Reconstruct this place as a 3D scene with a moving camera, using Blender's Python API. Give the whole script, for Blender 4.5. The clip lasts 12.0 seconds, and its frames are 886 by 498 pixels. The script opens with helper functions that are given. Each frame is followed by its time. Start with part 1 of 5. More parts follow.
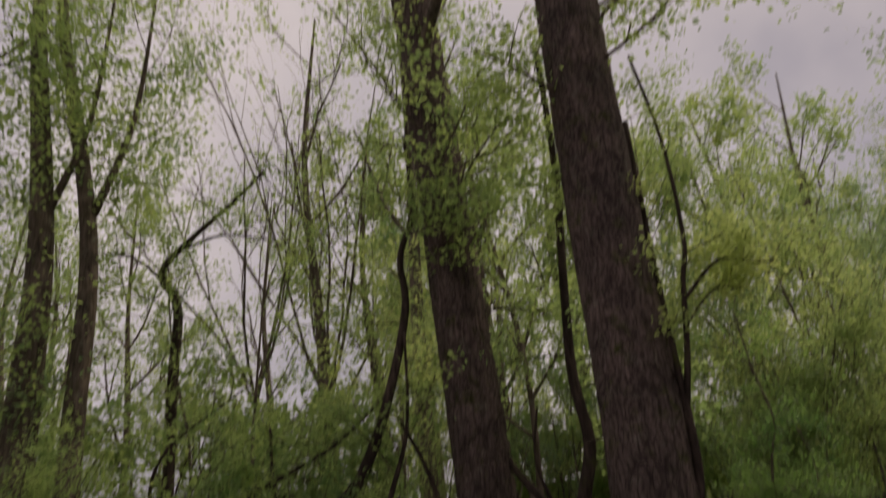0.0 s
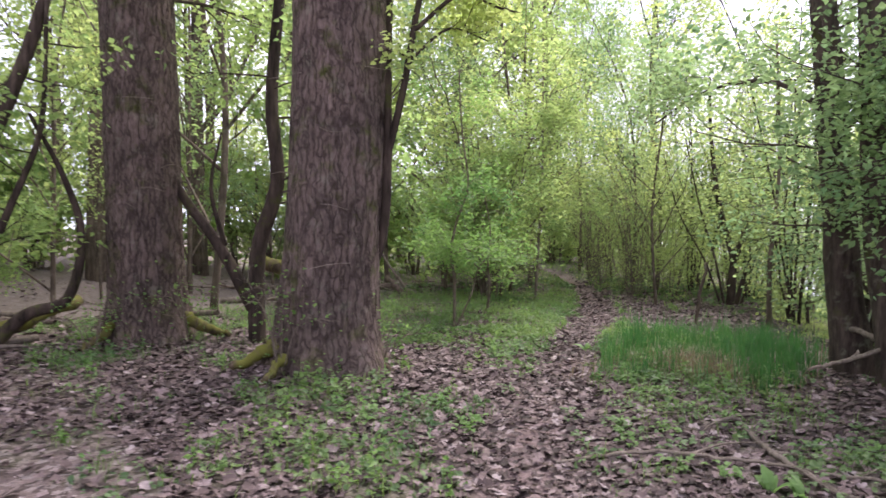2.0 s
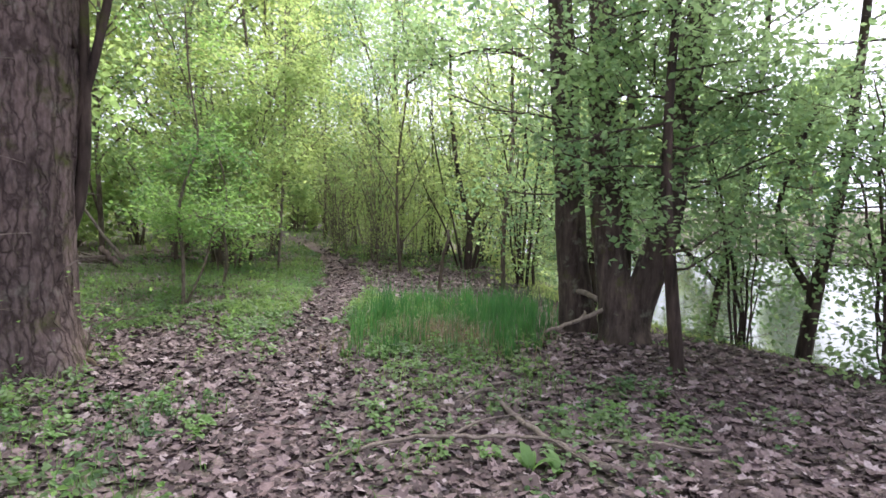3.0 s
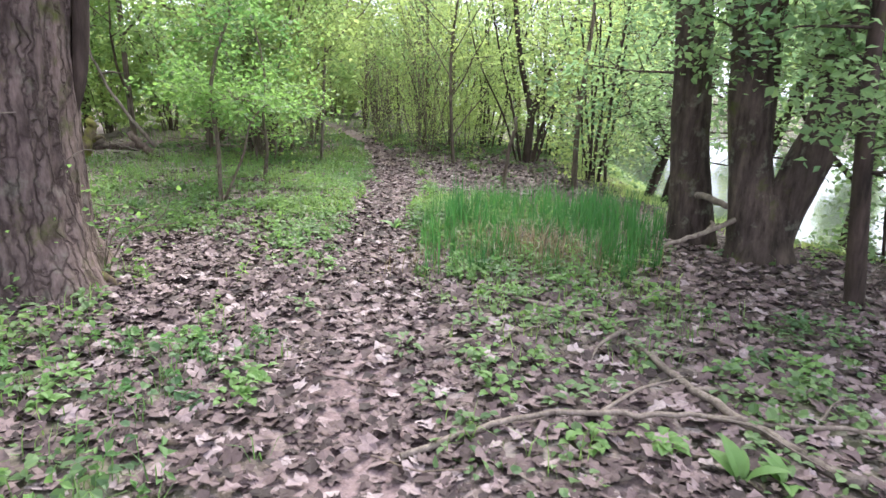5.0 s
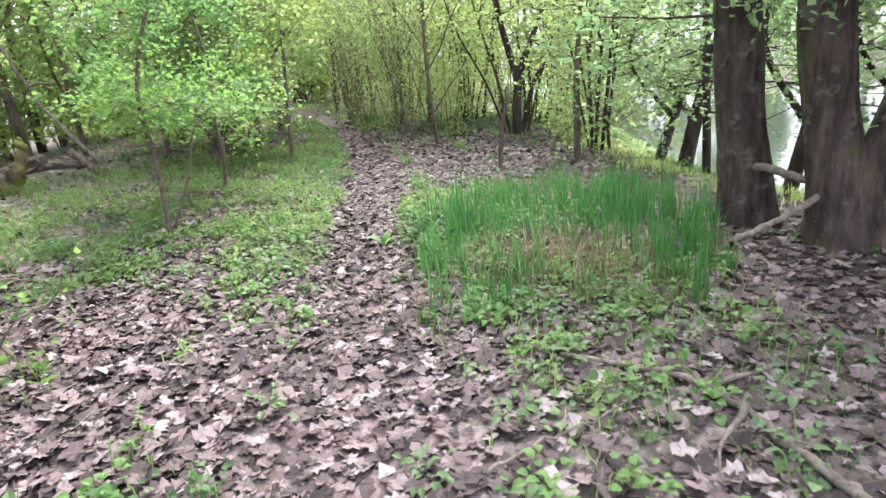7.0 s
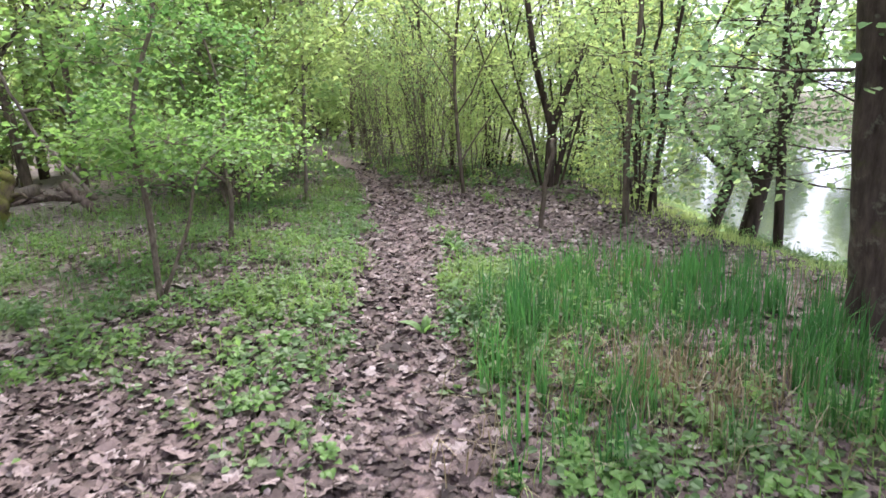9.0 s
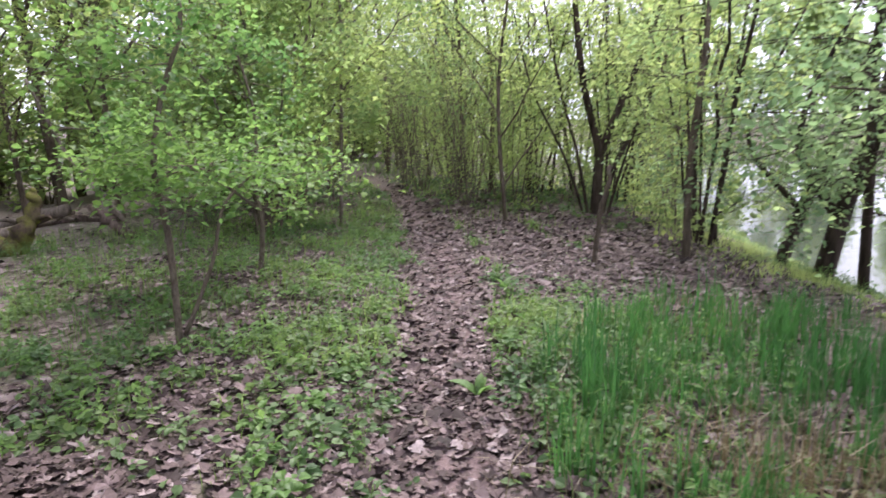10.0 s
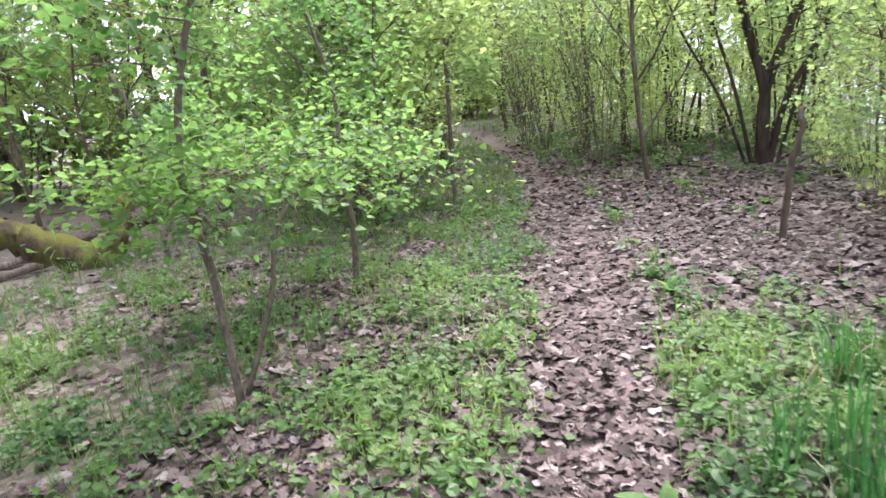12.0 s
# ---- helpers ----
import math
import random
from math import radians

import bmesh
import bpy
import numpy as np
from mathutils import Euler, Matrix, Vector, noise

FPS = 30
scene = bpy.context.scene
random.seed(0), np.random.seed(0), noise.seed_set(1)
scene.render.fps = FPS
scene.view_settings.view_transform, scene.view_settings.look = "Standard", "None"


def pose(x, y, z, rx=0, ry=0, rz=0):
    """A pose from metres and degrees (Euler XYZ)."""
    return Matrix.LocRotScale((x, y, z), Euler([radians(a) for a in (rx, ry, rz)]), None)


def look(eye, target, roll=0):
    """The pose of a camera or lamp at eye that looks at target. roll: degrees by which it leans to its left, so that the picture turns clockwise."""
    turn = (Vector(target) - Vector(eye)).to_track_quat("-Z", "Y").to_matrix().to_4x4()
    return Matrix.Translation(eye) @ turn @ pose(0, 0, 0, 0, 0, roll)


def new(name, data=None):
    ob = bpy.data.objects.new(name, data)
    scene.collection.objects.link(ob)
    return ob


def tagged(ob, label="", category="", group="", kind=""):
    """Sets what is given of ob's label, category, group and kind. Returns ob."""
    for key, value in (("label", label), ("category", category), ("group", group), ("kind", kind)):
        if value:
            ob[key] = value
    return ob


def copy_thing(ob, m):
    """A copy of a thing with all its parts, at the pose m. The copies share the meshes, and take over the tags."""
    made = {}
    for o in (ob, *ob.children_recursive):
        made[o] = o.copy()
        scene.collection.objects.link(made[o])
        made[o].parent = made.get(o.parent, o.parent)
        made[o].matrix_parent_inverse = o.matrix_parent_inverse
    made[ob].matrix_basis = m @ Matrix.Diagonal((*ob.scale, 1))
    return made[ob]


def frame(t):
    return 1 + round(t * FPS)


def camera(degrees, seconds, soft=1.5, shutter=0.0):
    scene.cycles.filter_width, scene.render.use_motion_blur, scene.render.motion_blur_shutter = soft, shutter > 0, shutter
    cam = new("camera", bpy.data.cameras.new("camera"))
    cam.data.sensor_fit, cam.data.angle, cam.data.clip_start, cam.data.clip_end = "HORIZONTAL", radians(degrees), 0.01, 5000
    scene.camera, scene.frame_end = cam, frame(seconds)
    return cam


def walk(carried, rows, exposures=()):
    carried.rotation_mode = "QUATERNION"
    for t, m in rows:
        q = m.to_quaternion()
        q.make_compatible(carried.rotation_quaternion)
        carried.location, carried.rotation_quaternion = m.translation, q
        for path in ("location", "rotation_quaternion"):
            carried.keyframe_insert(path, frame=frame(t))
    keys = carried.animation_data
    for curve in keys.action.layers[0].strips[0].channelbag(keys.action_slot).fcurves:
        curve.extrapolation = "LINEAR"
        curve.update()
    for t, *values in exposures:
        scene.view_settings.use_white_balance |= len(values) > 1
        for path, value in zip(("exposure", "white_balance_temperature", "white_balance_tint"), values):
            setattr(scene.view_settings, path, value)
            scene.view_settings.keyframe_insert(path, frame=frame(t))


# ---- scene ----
cam = camera(68.7, 12.0, soft=1.5, shutter=0.3)
METRES, EYE, TILT, LEAN, TURN = 8.0, 1.5, 0.0, 0.0, -11.8
ROWS = [
    (0.0, 0.0, 0.0, 0.0, 2.33, 21.07, 6.06),
    (0.5, 0.0051, 0.0422, -0.0034, 4.34, 7.17, 6.66),
    (1.0, 0.0173, 0.0849, -0.007, -7.09, 7.25, 3.13),
    (1.5, 0.0336, 0.125, -0.0101, -19.69, -0.07, 4.18),
    (2.0, 0.0648, 0.1701, -0.0122, -22.85, -1.63, -0.33),
    (2.5, 0.0918, 0.2008, -0.014, -36.53, -1.86, -0.8),
    (4.5, 0.1613, 0.3515, -0.0234, -43.61, -13.11, 0.03),
    (5.0, 0.1759, 0.3931, -0.0269, -42.06, -14.0, -1.59),
    (5.5, 0.1933, 0.4297, -0.0221, -44.7, -15.31, 1.46),
    (6.0, 0.2195, 0.4655, -0.022, -43.53, -14.7, 3.44),
    (6.5, 0.2516, 0.4921, -0.0187, -44.91, -16.0, 4.25),
    (7.0, 0.2741, 0.5187, -0.0207, -44.64, -16.57, 4.17),
    (7.5, 0.2914, 0.5514, -0.0172, -42.47, -13.84, 1.55),
    (9.5, 0.3626, 0.6793, -0.0105, -45.98, -8.21, -0.6),
    (10.0, 0.3766, 0.7145, -0.013, -40.75, -11.2, 1.02),
    (10.5, 0.4174, 0.7517, -0.0157, -37.74, -14.62, 3.15),
    (11.0, 0.4399, 0.7814, -0.0088, -34.48, -14.14, 2.93),
    (11.5, 0.4631, 0.8179, -0.0121, -33.03, -14.67, 3.96),
    (12.0, 0.484, 0.8527, -0.0083, -30.78, -14.55, 6.94),
]
EXPOSURES = [(0.0, -0.42, 8500, 14), (0.5, 0.52, 8100, 17), (1.0, 0.88, 6800, 15), (1.5, 1.0, 6950, 15), (2.0, 1.65, 6800, 15), (2.5, 1.75, 6650, 13), (4.5, 2.15, 6500, 8), (5.5, 2.48, 6450, 8), (7.5, 2.6, 6450, 8), (9.5, 1.98, 6500, 14), (10.0, 1.86, 6500, 17), (10.5, 2.05, 6450, 14), (12.0, 2.47, 6400, 11)]
BETWEEN = [(2.7, look((1.12, 1.53, 1.385), (2.75, 2.687, 1.318), 2.0)), (4.3, look((1.756, 2.374, 1.327), (3.401, 3.450, 0.957), -0.5)), (7.7, look((3.229, 3.925, 1.362), (4.774, 5.091, 0.858), -2.2)), (9.3, look((3.859, 4.637, 1.386), (5.495, 5.715, 0.988), -0.8))]
STEPS = [(t, pose(0, 0, EYE, TILT, LEAN, TURN) @ pose(METRES * x, METRES * y, METRES * z, 90 + pitch, roll, yaw)) for t, x, y, z, yaw, pitch, roll in ROWS]
walk(cam, sorted(STEPS + BETWEEN, key=lambda r: r[0]), EXPOSURES)

# ---- world and light: an overcast spring day ----
SUN_UP, SUN_ROUND = 54.0, 72.0
world = bpy.data.worlds.new("overcast_sky")
scene.world = world
world.use_nodes = True
wn, wl = world.node_tree.nodes, world.node_tree.links
wn.clear()
sky = wn.new("ShaderNodeTexSky")
sky.sky_type, sky.sun_disc = "NISHITA", False
sky.sun_elevation, sky.sun_rotation = radians(SUN_UP), radians(SUN_ROUND)
sky.air_density, sky.dust_density = 1.0, 3.0
wco, wno, wra, wmix = wn.new("ShaderNodeTexCoord"), wn.new("ShaderNodeTexNoise"), wn.new("ShaderNodeValToRGB"), wn.new("ShaderNodeMix")
wno.inputs["Scale"].default_value, wno.inputs["Detail"].default_value = 2.2, 5
wra.color_ramp.elements[0].position, wra.color_ramp.elements[0].color = 0.32, (4.8, 5.05, 6.9, 1)
wra.color_ramp.elements[1].position, wra.color_ramp.elements[1].color = 0.68, (8.7, 8.8, 10.5, 1)
wmix.data_type = "RGBA"
wmix.inputs["Factor"].default_value = 0.9
wbg, wout = wn.new("ShaderNodeBackground"), wn.new("ShaderNodeOutputWorld")
wbg.inputs["Strength"].default_value = 0.092
wl.new(wco.outputs["Generated"], wno.inputs["Vector"])
wl.new(wno.outputs["Fac"], wra.inputs["Fac"])
wl.new(sky.outputs["Color"], wmix.inputs["A"])
wl.new(wra.outputs["Color"], wmix.inputs["B"])
wl.new(wmix.outputs["Result"], wbg.inputs["Color"])
wl.new(wbg.outputs["Background"], wout.inputs["Surface"])
sun = new("sun", bpy.data.lights.new("sun", "SUN"))
sun.data.energy, sun.data.angle, sun.data.color = 2.4, radians(40), (1.0, 0.96, 0.91)
sun.matrix_world = look((12 * math.sin(radians(SUN_ROUND)), 12 * math.cos(radians(SUN_ROUND)), 12 * math.tan(radians(SUN_UP))), (0, 0, 0))


# ---- materials ----
def material(name):
    m = bpy.data.materials.new(name)
    m.use_nodes = True
    n = m.node_tree.nodes
    n.clear()
    return m, n, m.node_tree.links


def ramp(n, stops):
    r = n.new("ShaderNodeValToRGB")
    while len(r.color_ramp.elements) < len(stops):
        r.color_ramp.elements.new(0.5)
    for e, (p, c) in zip(r.color_ramp.elements, stops):
        e.position, e.color = p, (*c, 1)
    return r


def noise_tex(n, l, scale, detail=4, rough=0.6, stretch=None, coord="Object"):
    c, t = n.new("ShaderNodeTexCoord"), n.new("ShaderNodeTexNoise")
    t.inputs["Scale"].default_value, t.inputs["Detail"].default_value, t.inputs["Roughness"].default_value = scale, detail, rough
    if stretch:
        mp = n.new("ShaderNodeMapping")
        mp.inputs["Scale"].default_value = stretch
        l.new(c.outputs[coord], mp.inputs["Vector"])
        l.new(mp.outputs["Vector"], t.inputs["Vector"])
    else:
        l.new(c.outputs[coord], t.inputs["Vector"])
    return t


def blend(n, l, fac, a, b, kind="MIX"):
    m = n.new("ShaderNodeMix")
    m.data_type, m.blend_type = "RGBA", kind
    for sock, v in ((m.inputs["Factor"], fac), (m.inputs["A"], a), (m.inputs["B"], b)):
        if isinstance(v, tuple):
            sock.default_value = (*v, 1)
        elif isinstance(v, (int, float)):
            sock.default_value = v
        else:
            l.new(v, sock)
    return m.outputs["Result"]


def bump(n, l, height, strength, distance):
    b = n.new("ShaderNodeBump")
    b.inputs["Strength"].default_value, b.inputs["Distance"].default_value = strength, distance
    l.new(height, b.inputs["Height"])
    return b.outputs["Normal"]


def finish(n, l, colour, rough=0.9, normal=None, spec=0.2):
    p, o = n.new("ShaderNodeBsdfPrincipled"), n.new("ShaderNodeOutputMaterial")
    if isinstance(colour, tuple):
        p.inputs["Base Color"].default_value = (*colour, 1)
    else:
        l.new(colour, p.inputs["Base Color"])
    p.inputs["Roughness"].default_value, p.inputs["Specular IOR Level"].default_value = rough, spec
    if normal is not None:
        l.new(normal, p.inputs["Normal"])
    l.new(p.outputs["BSDF"], o.inputs["Surface"])
    return p


def bark(name, dark, light, moss=0.0, stretch=(1, 1, 0.18), scale=14, green=(0.062, 0.07, 0.018), lichen=0.0, furrow=0.0):
    """Bark: furrows along the stem, blotches, and moss low on the stem in patches."""
    m, n, l = material(name)
    a = noise_tex(n, l, scale, 6, 0.65, stretch)
    b = noise_tex(n, l, 1.7, 4, 0.6)
    c = ramp(n, [(0.32, dark), (0.68, light)])
    l.new(a.outputs["Fac"], c.inputs["Fac"])
    blotch = ramp(n, [(0.35, (0.62, 0.62, 0.62)), (0.65, (1.15, 1.12, 1.1))])
    l.new(b.outputs["Fac"], blotch.inputs["Fac"])
    col = blend(n, l, 1.0, c.outputs["Color"], blotch.outputs["Color"], "MULTIPLY")
    if lichen:
        t = noise_tex(n, l, 5.5, 5, 0.7)
        r = ramp(n, [(0.56, (0, 0, 0)), (0.66, (lichen,) * 3)])
        l.new(t.outputs["Fac"], r.inputs["Fac"])
        col = blend(n, l, r.outputs["Color"], col, (0.27, 0.29, 0.22))
    if moss:
        t = noise_tex(n, l, 3.2, 5, 0.7)
        r = ramp(n, [(0.62 - moss * 0.35, (0, 0, 0)), (0.78 - moss * 0.35, (1, 1, 1))])
        l.new(t.outputs["Fac"], r.inputs["Fac"])
        col = blend(n, l, r.outputs["Color"], col, green)
    height = a.outputs["Fac"]
    if furrow:
        co, mp, wob, vor = n.new("ShaderNodeTexCoord"), n.new("ShaderNodeMapping"), n.new("ShaderNodeTexNoise"), n.new("ShaderNodeTexVoronoi")
        wob.inputs["Scale"].default_value, wob.inputs["Detail"].default_value = 7.0, 5
        l.new(co.outputs["Object"], wob.inputs["Vector"])
        l.new(blend(n, l, 0.075, co.outputs["Object"], wob.outputs["Color"], "LINEAR_LIGHT"), mp.inputs["Vector"])
        mp.inputs["Scale"].default_value = (1, 1, 0.12)
        vor.feature = "DISTANCE_TO_EDGE"
        vor.inputs["Scale"].default_value = furrow
        l.new(mp.outputs["Vector"], vor.inputs["Vector"])
        gap = ramp(n, [(0.0, (0.36, 0.33, 0.32)), (0.12, (0.9, 0.9, 0.9)), (0.45, (1.12, 1.1, 1.08))])
        l.new(vor.outputs["Distance"], gap.inputs["Fac"])
        col = blend(n, l, 0.85, col, gap.outputs["Color"], "MULTIPLY")
        height = blend(n, l, 0.4, gap.outputs["Color"], a.outputs["Fac"])
    finish(n, l, col, 0.95, bump(n, l, height, 0.9, 0.03 if furrow else 0.02))
    return m


def leaf_material(name, low, high, through_light, share=0.45, rough=0.5):
    """A leaf: each one its own tone, and light that comes through it."""
    m, n, l = material(name)
    g = n.new("ShaderNodeNewGeometry")
    r = ramp(n, [(0.0, low), (1.0, high)])
    l.new(g.outputs["Random Per Island"], r.inputs["Fac"])
    big = noise_tex(n, l, 0.7, 3)
    tone = ramp(n, [(0.32, (0.5, 0.62, 0.62)), (0.68, (1.22, 1.14, 1.0))])
    l.new(big.outputs["Fac"], tone.inputs["Fac"])
    col = blend(n, l, 1.0, r.outputs["Color"], tone.outputs["Color"], "MULTIPLY")
    p = n.new("ShaderNodeBsdfPrincipled")
    l.new(col, p.inputs["Base Color"])
    p.inputs["Roughness"].default_value, p.inputs["Specular IOR Level"].default_value = rough, 0.3
    t, x, o = n.new("ShaderNodeBsdfTranslucent"), n.new("ShaderNodeMixShader"), n.new("ShaderNodeOutputMaterial")
    l.new(blend(n, l, 1.0, tone.outputs["Color"], through_light, "MULTIPLY"), t.inputs["Color"])
    x.inputs["Fac"].default_value = share
    l.new(p.outputs["BSDF"], x.inputs[1])
    l.new(t.outputs["BSDF"], x.inputs[2])
    l.new(x.outputs["Shader"], o.inputs["Surface"])
    return m


def litter_material():
    m, n, l = material("fallen_leaf")
    g = n.new("ShaderNodeNewGeometry")
    oi = n.new("ShaderNodeObjectInfo")
    add = n.new("ShaderNodeMath")
    add.operation = "ADD"
    l.new(g.outputs["Random Per Island"], add.inputs[0])
    l.new(oi.outputs["Random"], add.inputs[1])
    fr = n.new("ShaderNodeMath")
    fr.operation = "FRACT"
    l.new(add.outputs[0], fr.inputs[0])
    r = ramp(n, [(0.0, (0.026, 0.018, 0.018)), (0.3, (0.072, 0.05, 0.05)), (0.6, (0.127, 0.091, 0.092)), (0.85, (0.2, 0.15, 0.153)), (1.0, (0.31, 0.26, 0.268))])
    l.new(fr.outputs[0], r.inputs["Fac"])
    t = noise_tex(n, l, 60, 4, 0.7)
    v = ramp(n, [(0.3, (0.72, 0.7, 0.68)), (0.7, (1.12, 1.1, 1.1))])
    l.new(t.outputs["Fac"], v.inputs["Fac"])
    finish(n, l, blend(n, l, 1.0, r.outputs["Color"], v.outputs["Color"], "MULTIPLY"), 0.75, bump(n, l, t.outputs["Fac"], 0.4, 0.004), 0.3)
    return m


def ground_material():
    m, n, l = material("woodland_soil")
    fine, mid, big = noise_tex(n, l, 45, 5, 0.7), noise_tex(n, l, 9, 5, 0.7), noise_tex(n, l, 0.8, 4)
    soil = ramp(n, [(0.3, (0.034, 0.025, 0.023)), (0.5, (0.088, 0.066, 0.064)), (0.72, (0.17, 0.132, 0.13))])
    l.new(mid.outputs["Fac"], soil.inputs["Fac"])
    grains = ramp(n, [(0.3, (0.6, 0.6, 0.6)), (0.7, (1.3, 1.28, 1.25))])
    l.new(fine.outputs["Fac"], grains.inputs["Fac"])
    mat, mottle = n.new("ShaderNodeTexVoronoi"), n.new("ShaderNodeTexCoord")
    mat.inputs["Scale"].default_value, mat.inputs["Randomness"].default_value = 17.0, 1.0
    wob = noise_tex(n, l, 24, 3, 0.6)
    l.new(blend(n, l, 0.05, mottle.outputs["Object"], wob.outputs["Color"], "LINEAR_LIGHT"), mat.inputs["Vector"])
    tone, grey = ramp(n, [(0.1, (0.045, 0.032, 0.031)), (0.4, (0.12, 0.09, 0.09)), (0.7, (0.2, 0.155, 0.158)), (1.0, (0.29, 0.245, 0.25))]), n.new("ShaderNodeSeparateColor")
    l.new(mat.outputs["Color"], grey.inputs["Color"])
    l.new(grey.outputs["Red"], tone.inputs["Fac"])
    soil_col = blend(n, l, 0.72, soil.outputs["Color"], tone.outputs["Color"])
    col = blend(n, l, 1.0, soil_col, grains.outputs["Color"], "MULTIPLY")
    for attr, tint, grow in (("trodden", (0.225, 0.162, 0.17), 0.6), ("mud", (0.235, 0.195, 0.182), 0.6), ("herb", (0.10, 0.125, 0.055), 0.45)):
        a = n.new("ShaderNodeAttribute")
        a.attribute_name = attr
        patch = n.new("ShaderNodeMath")
        patch.operation = "MULTIPLY"
        l.new(a.outputs["Fac"], patch.inputs[0])
        patch.inputs[1].default_value = grow
        col = blend(n, l, patch.outputs[0], col, blend(n, l, 1.0, grains.outputs["Color"], tint, "MULTIPLY"))
    finish(n, l, col, 0.95, bump(n, l, mid.outputs["Fac"], 0.7, 0.03))
    return m


def water_material():
    m, n, l = material("river_water")
    t = noise_tex(n, l, 2.2, 3, 0.5, (1, 1.6, 1))
    p = finish(n, l, (0.045, 0.055, 0.045), 0.08, bump(n, l, t.outputs["Fac"], 0.12, 0.05), 0.5)
    p.inputs["IOR"].default_value = 1.33
    return m


M_BARK = bark("furrowed_poplar_bark", (0.07, 0.05, 0.046), (0.185, 0.142, 0.132), 0.2, (1, 1, 0.3), 34, lichen=0.2, furrow=13.5)
M_BARK_DARK = bark("dark_damp_bark", (0.018, 0.013, 0.011), (0.095, 0.07, 0.06), 0.15)
M_BARK_GREY = bark("grey_brown_bark", (0.05, 0.038, 0.03), (0.2, 0.16, 0.13), 0.1, lichen=0.3)
M_BARK_YOUNG = bark("young_grey_bark", (0.09, 0.07, 0.055), (0.24, 0.2, 0.165), 0.0, (1, 1, 0.5), 30)
M_BARK_RIVER = bark("smooth_brown_bark", (0.03, 0.022, 0.019), (0.12, 0.092, 0.08), 0.16, (1, 1, 0.25), 16, lichen=0.3)
M_MOSSY = bark("moss_covered_bark", (0.03, 0.022, 0.016), (0.14, 0.1, 0.08), 0.6, green=(0.13, 0.13, 0.03))
M_MOSSY_FOOT = bark("moss_flecked_bark", (0.028, 0.021, 0.017), (0.12, 0.092, 0.078), 0.28)
M_DEAD = bark("bleached_dead_wood", (0.1, 0.08, 0.068), (0.26, 0.22, 0.19), 0.0, (1, 1, 0.3), 25)
M_DEAD_DARK = bark("rotting_wood", (0.06, 0.042, 0.036), (0.22, 0.17, 0.15), 0.15)
M_FRESH = leaf_material("fresh_spring_leaf", (0.11, 0.20, 0.055), (0.26, 0.375, 0.125), (0.53, 0.69, 0.27), 0.52)
M_YELLOW = leaf_material("yellow_green_leaf", (0.17, 0.245, 0.07), (0.335, 0.42, 0.16), (0.61, 0.74, 0.3), 0.54)
M_LEAFY = leaf_material("mid_green_leaf", (0.055, 0.13, 0.036), (0.185, 0.3, 0.09), (0.33, 0.54, 0.165), 0.5)
M_COOL = leaf_material("blue_green_leaf", (0.09, 0.165, 0.07), (0.2, 0.3, 0.145), (0.43, 0.6, 0.3), 0.54)
M_GRASS = leaf_material("lush_grass_blade", (0.028, 0.088, 0.03), (0.068, 0.165, 0.055), (0.11, 0.31, 0.085), 0.4)
M_MEADOW = leaf_material("light_grass_blade", (0.075, 0.145, 0.04), (0.19, 0.285, 0.095), (0.28, 0.43, 0.135), 0.4)
M_STRAW = leaf_material("dry_straw", (0.14, 0.105, 0.072), (0.28, 0.225, 0.155), (0.3, 0.24, 0.14), 0.2)
M_IVY = leaf_material("ground_ivy_leaf", (0.05, 0.1, 0.042), (0.165, 0.245, 0.115), (0.25, 0.39, 0.15), 0.34)
M_NETTLE = leaf_material("herb_leaf", (0.07, 0.15, 0.045), (0.19, 0.31, 0.11), (0.28, 0.48, 0.15), 0.4)
M_LITTER = litter_material()
M_GROUND = ground_material()
M_WATER = water_material()


# ---- geometry helpers ----
class Geo:
    """Gathers vertices and faces of one mesh."""

    def __init__(self):
        self.v, self.f, self.n = [], [], 0

    def add(self, v, f):
        self.v.append(np.asarray(v, float))
        self.f.extend((np.asarray(f) + self.n).tolist())
        self.n += len(v)

    def mesh(self, name, mat, smooth=False):
        me = bpy.data.meshes.new(name)
        me.from_pydata(np.concatenate(self.v).tolist() if self.v else [], [], self.f)
        me.materials.append(mat)
        if smooth:
            me.polygons.foreach_set("use_smooth", [True] * len(me.polygons))
        me.update()
        return me


def part(name, geo, mat, parent=None, label="", smooth=False):
    ob = new(name, geo.mesh(name, mat, smooth))
    if parent:
        ob.parent = parent
    return tagged(ob, label)


def spline(pts, step=6):
    """A smooth line through a few points."""
    p = [np.asarray(q, float) for q in pts]
    p = [2 * p[0] - p[1]] + p + [2 * p[-1] - p[-2]]
    out = []
    for i in range(1, len(p) - 2):
        for k in range(step):
            t = k / step
            out.append(0.5 * (2 * p[i] + (p[i + 1] - p[i - 1]) * t + (2 * p[i - 1] - 5 * p[i] + 4 * p[i + 1] - p[i + 2]) * t * t + (3 * p[i] - p[i - 1] - 3 * p[i + 1] + p[i + 2]) * t ** 3))
    out.append(p[-2])
    return np.array(out)


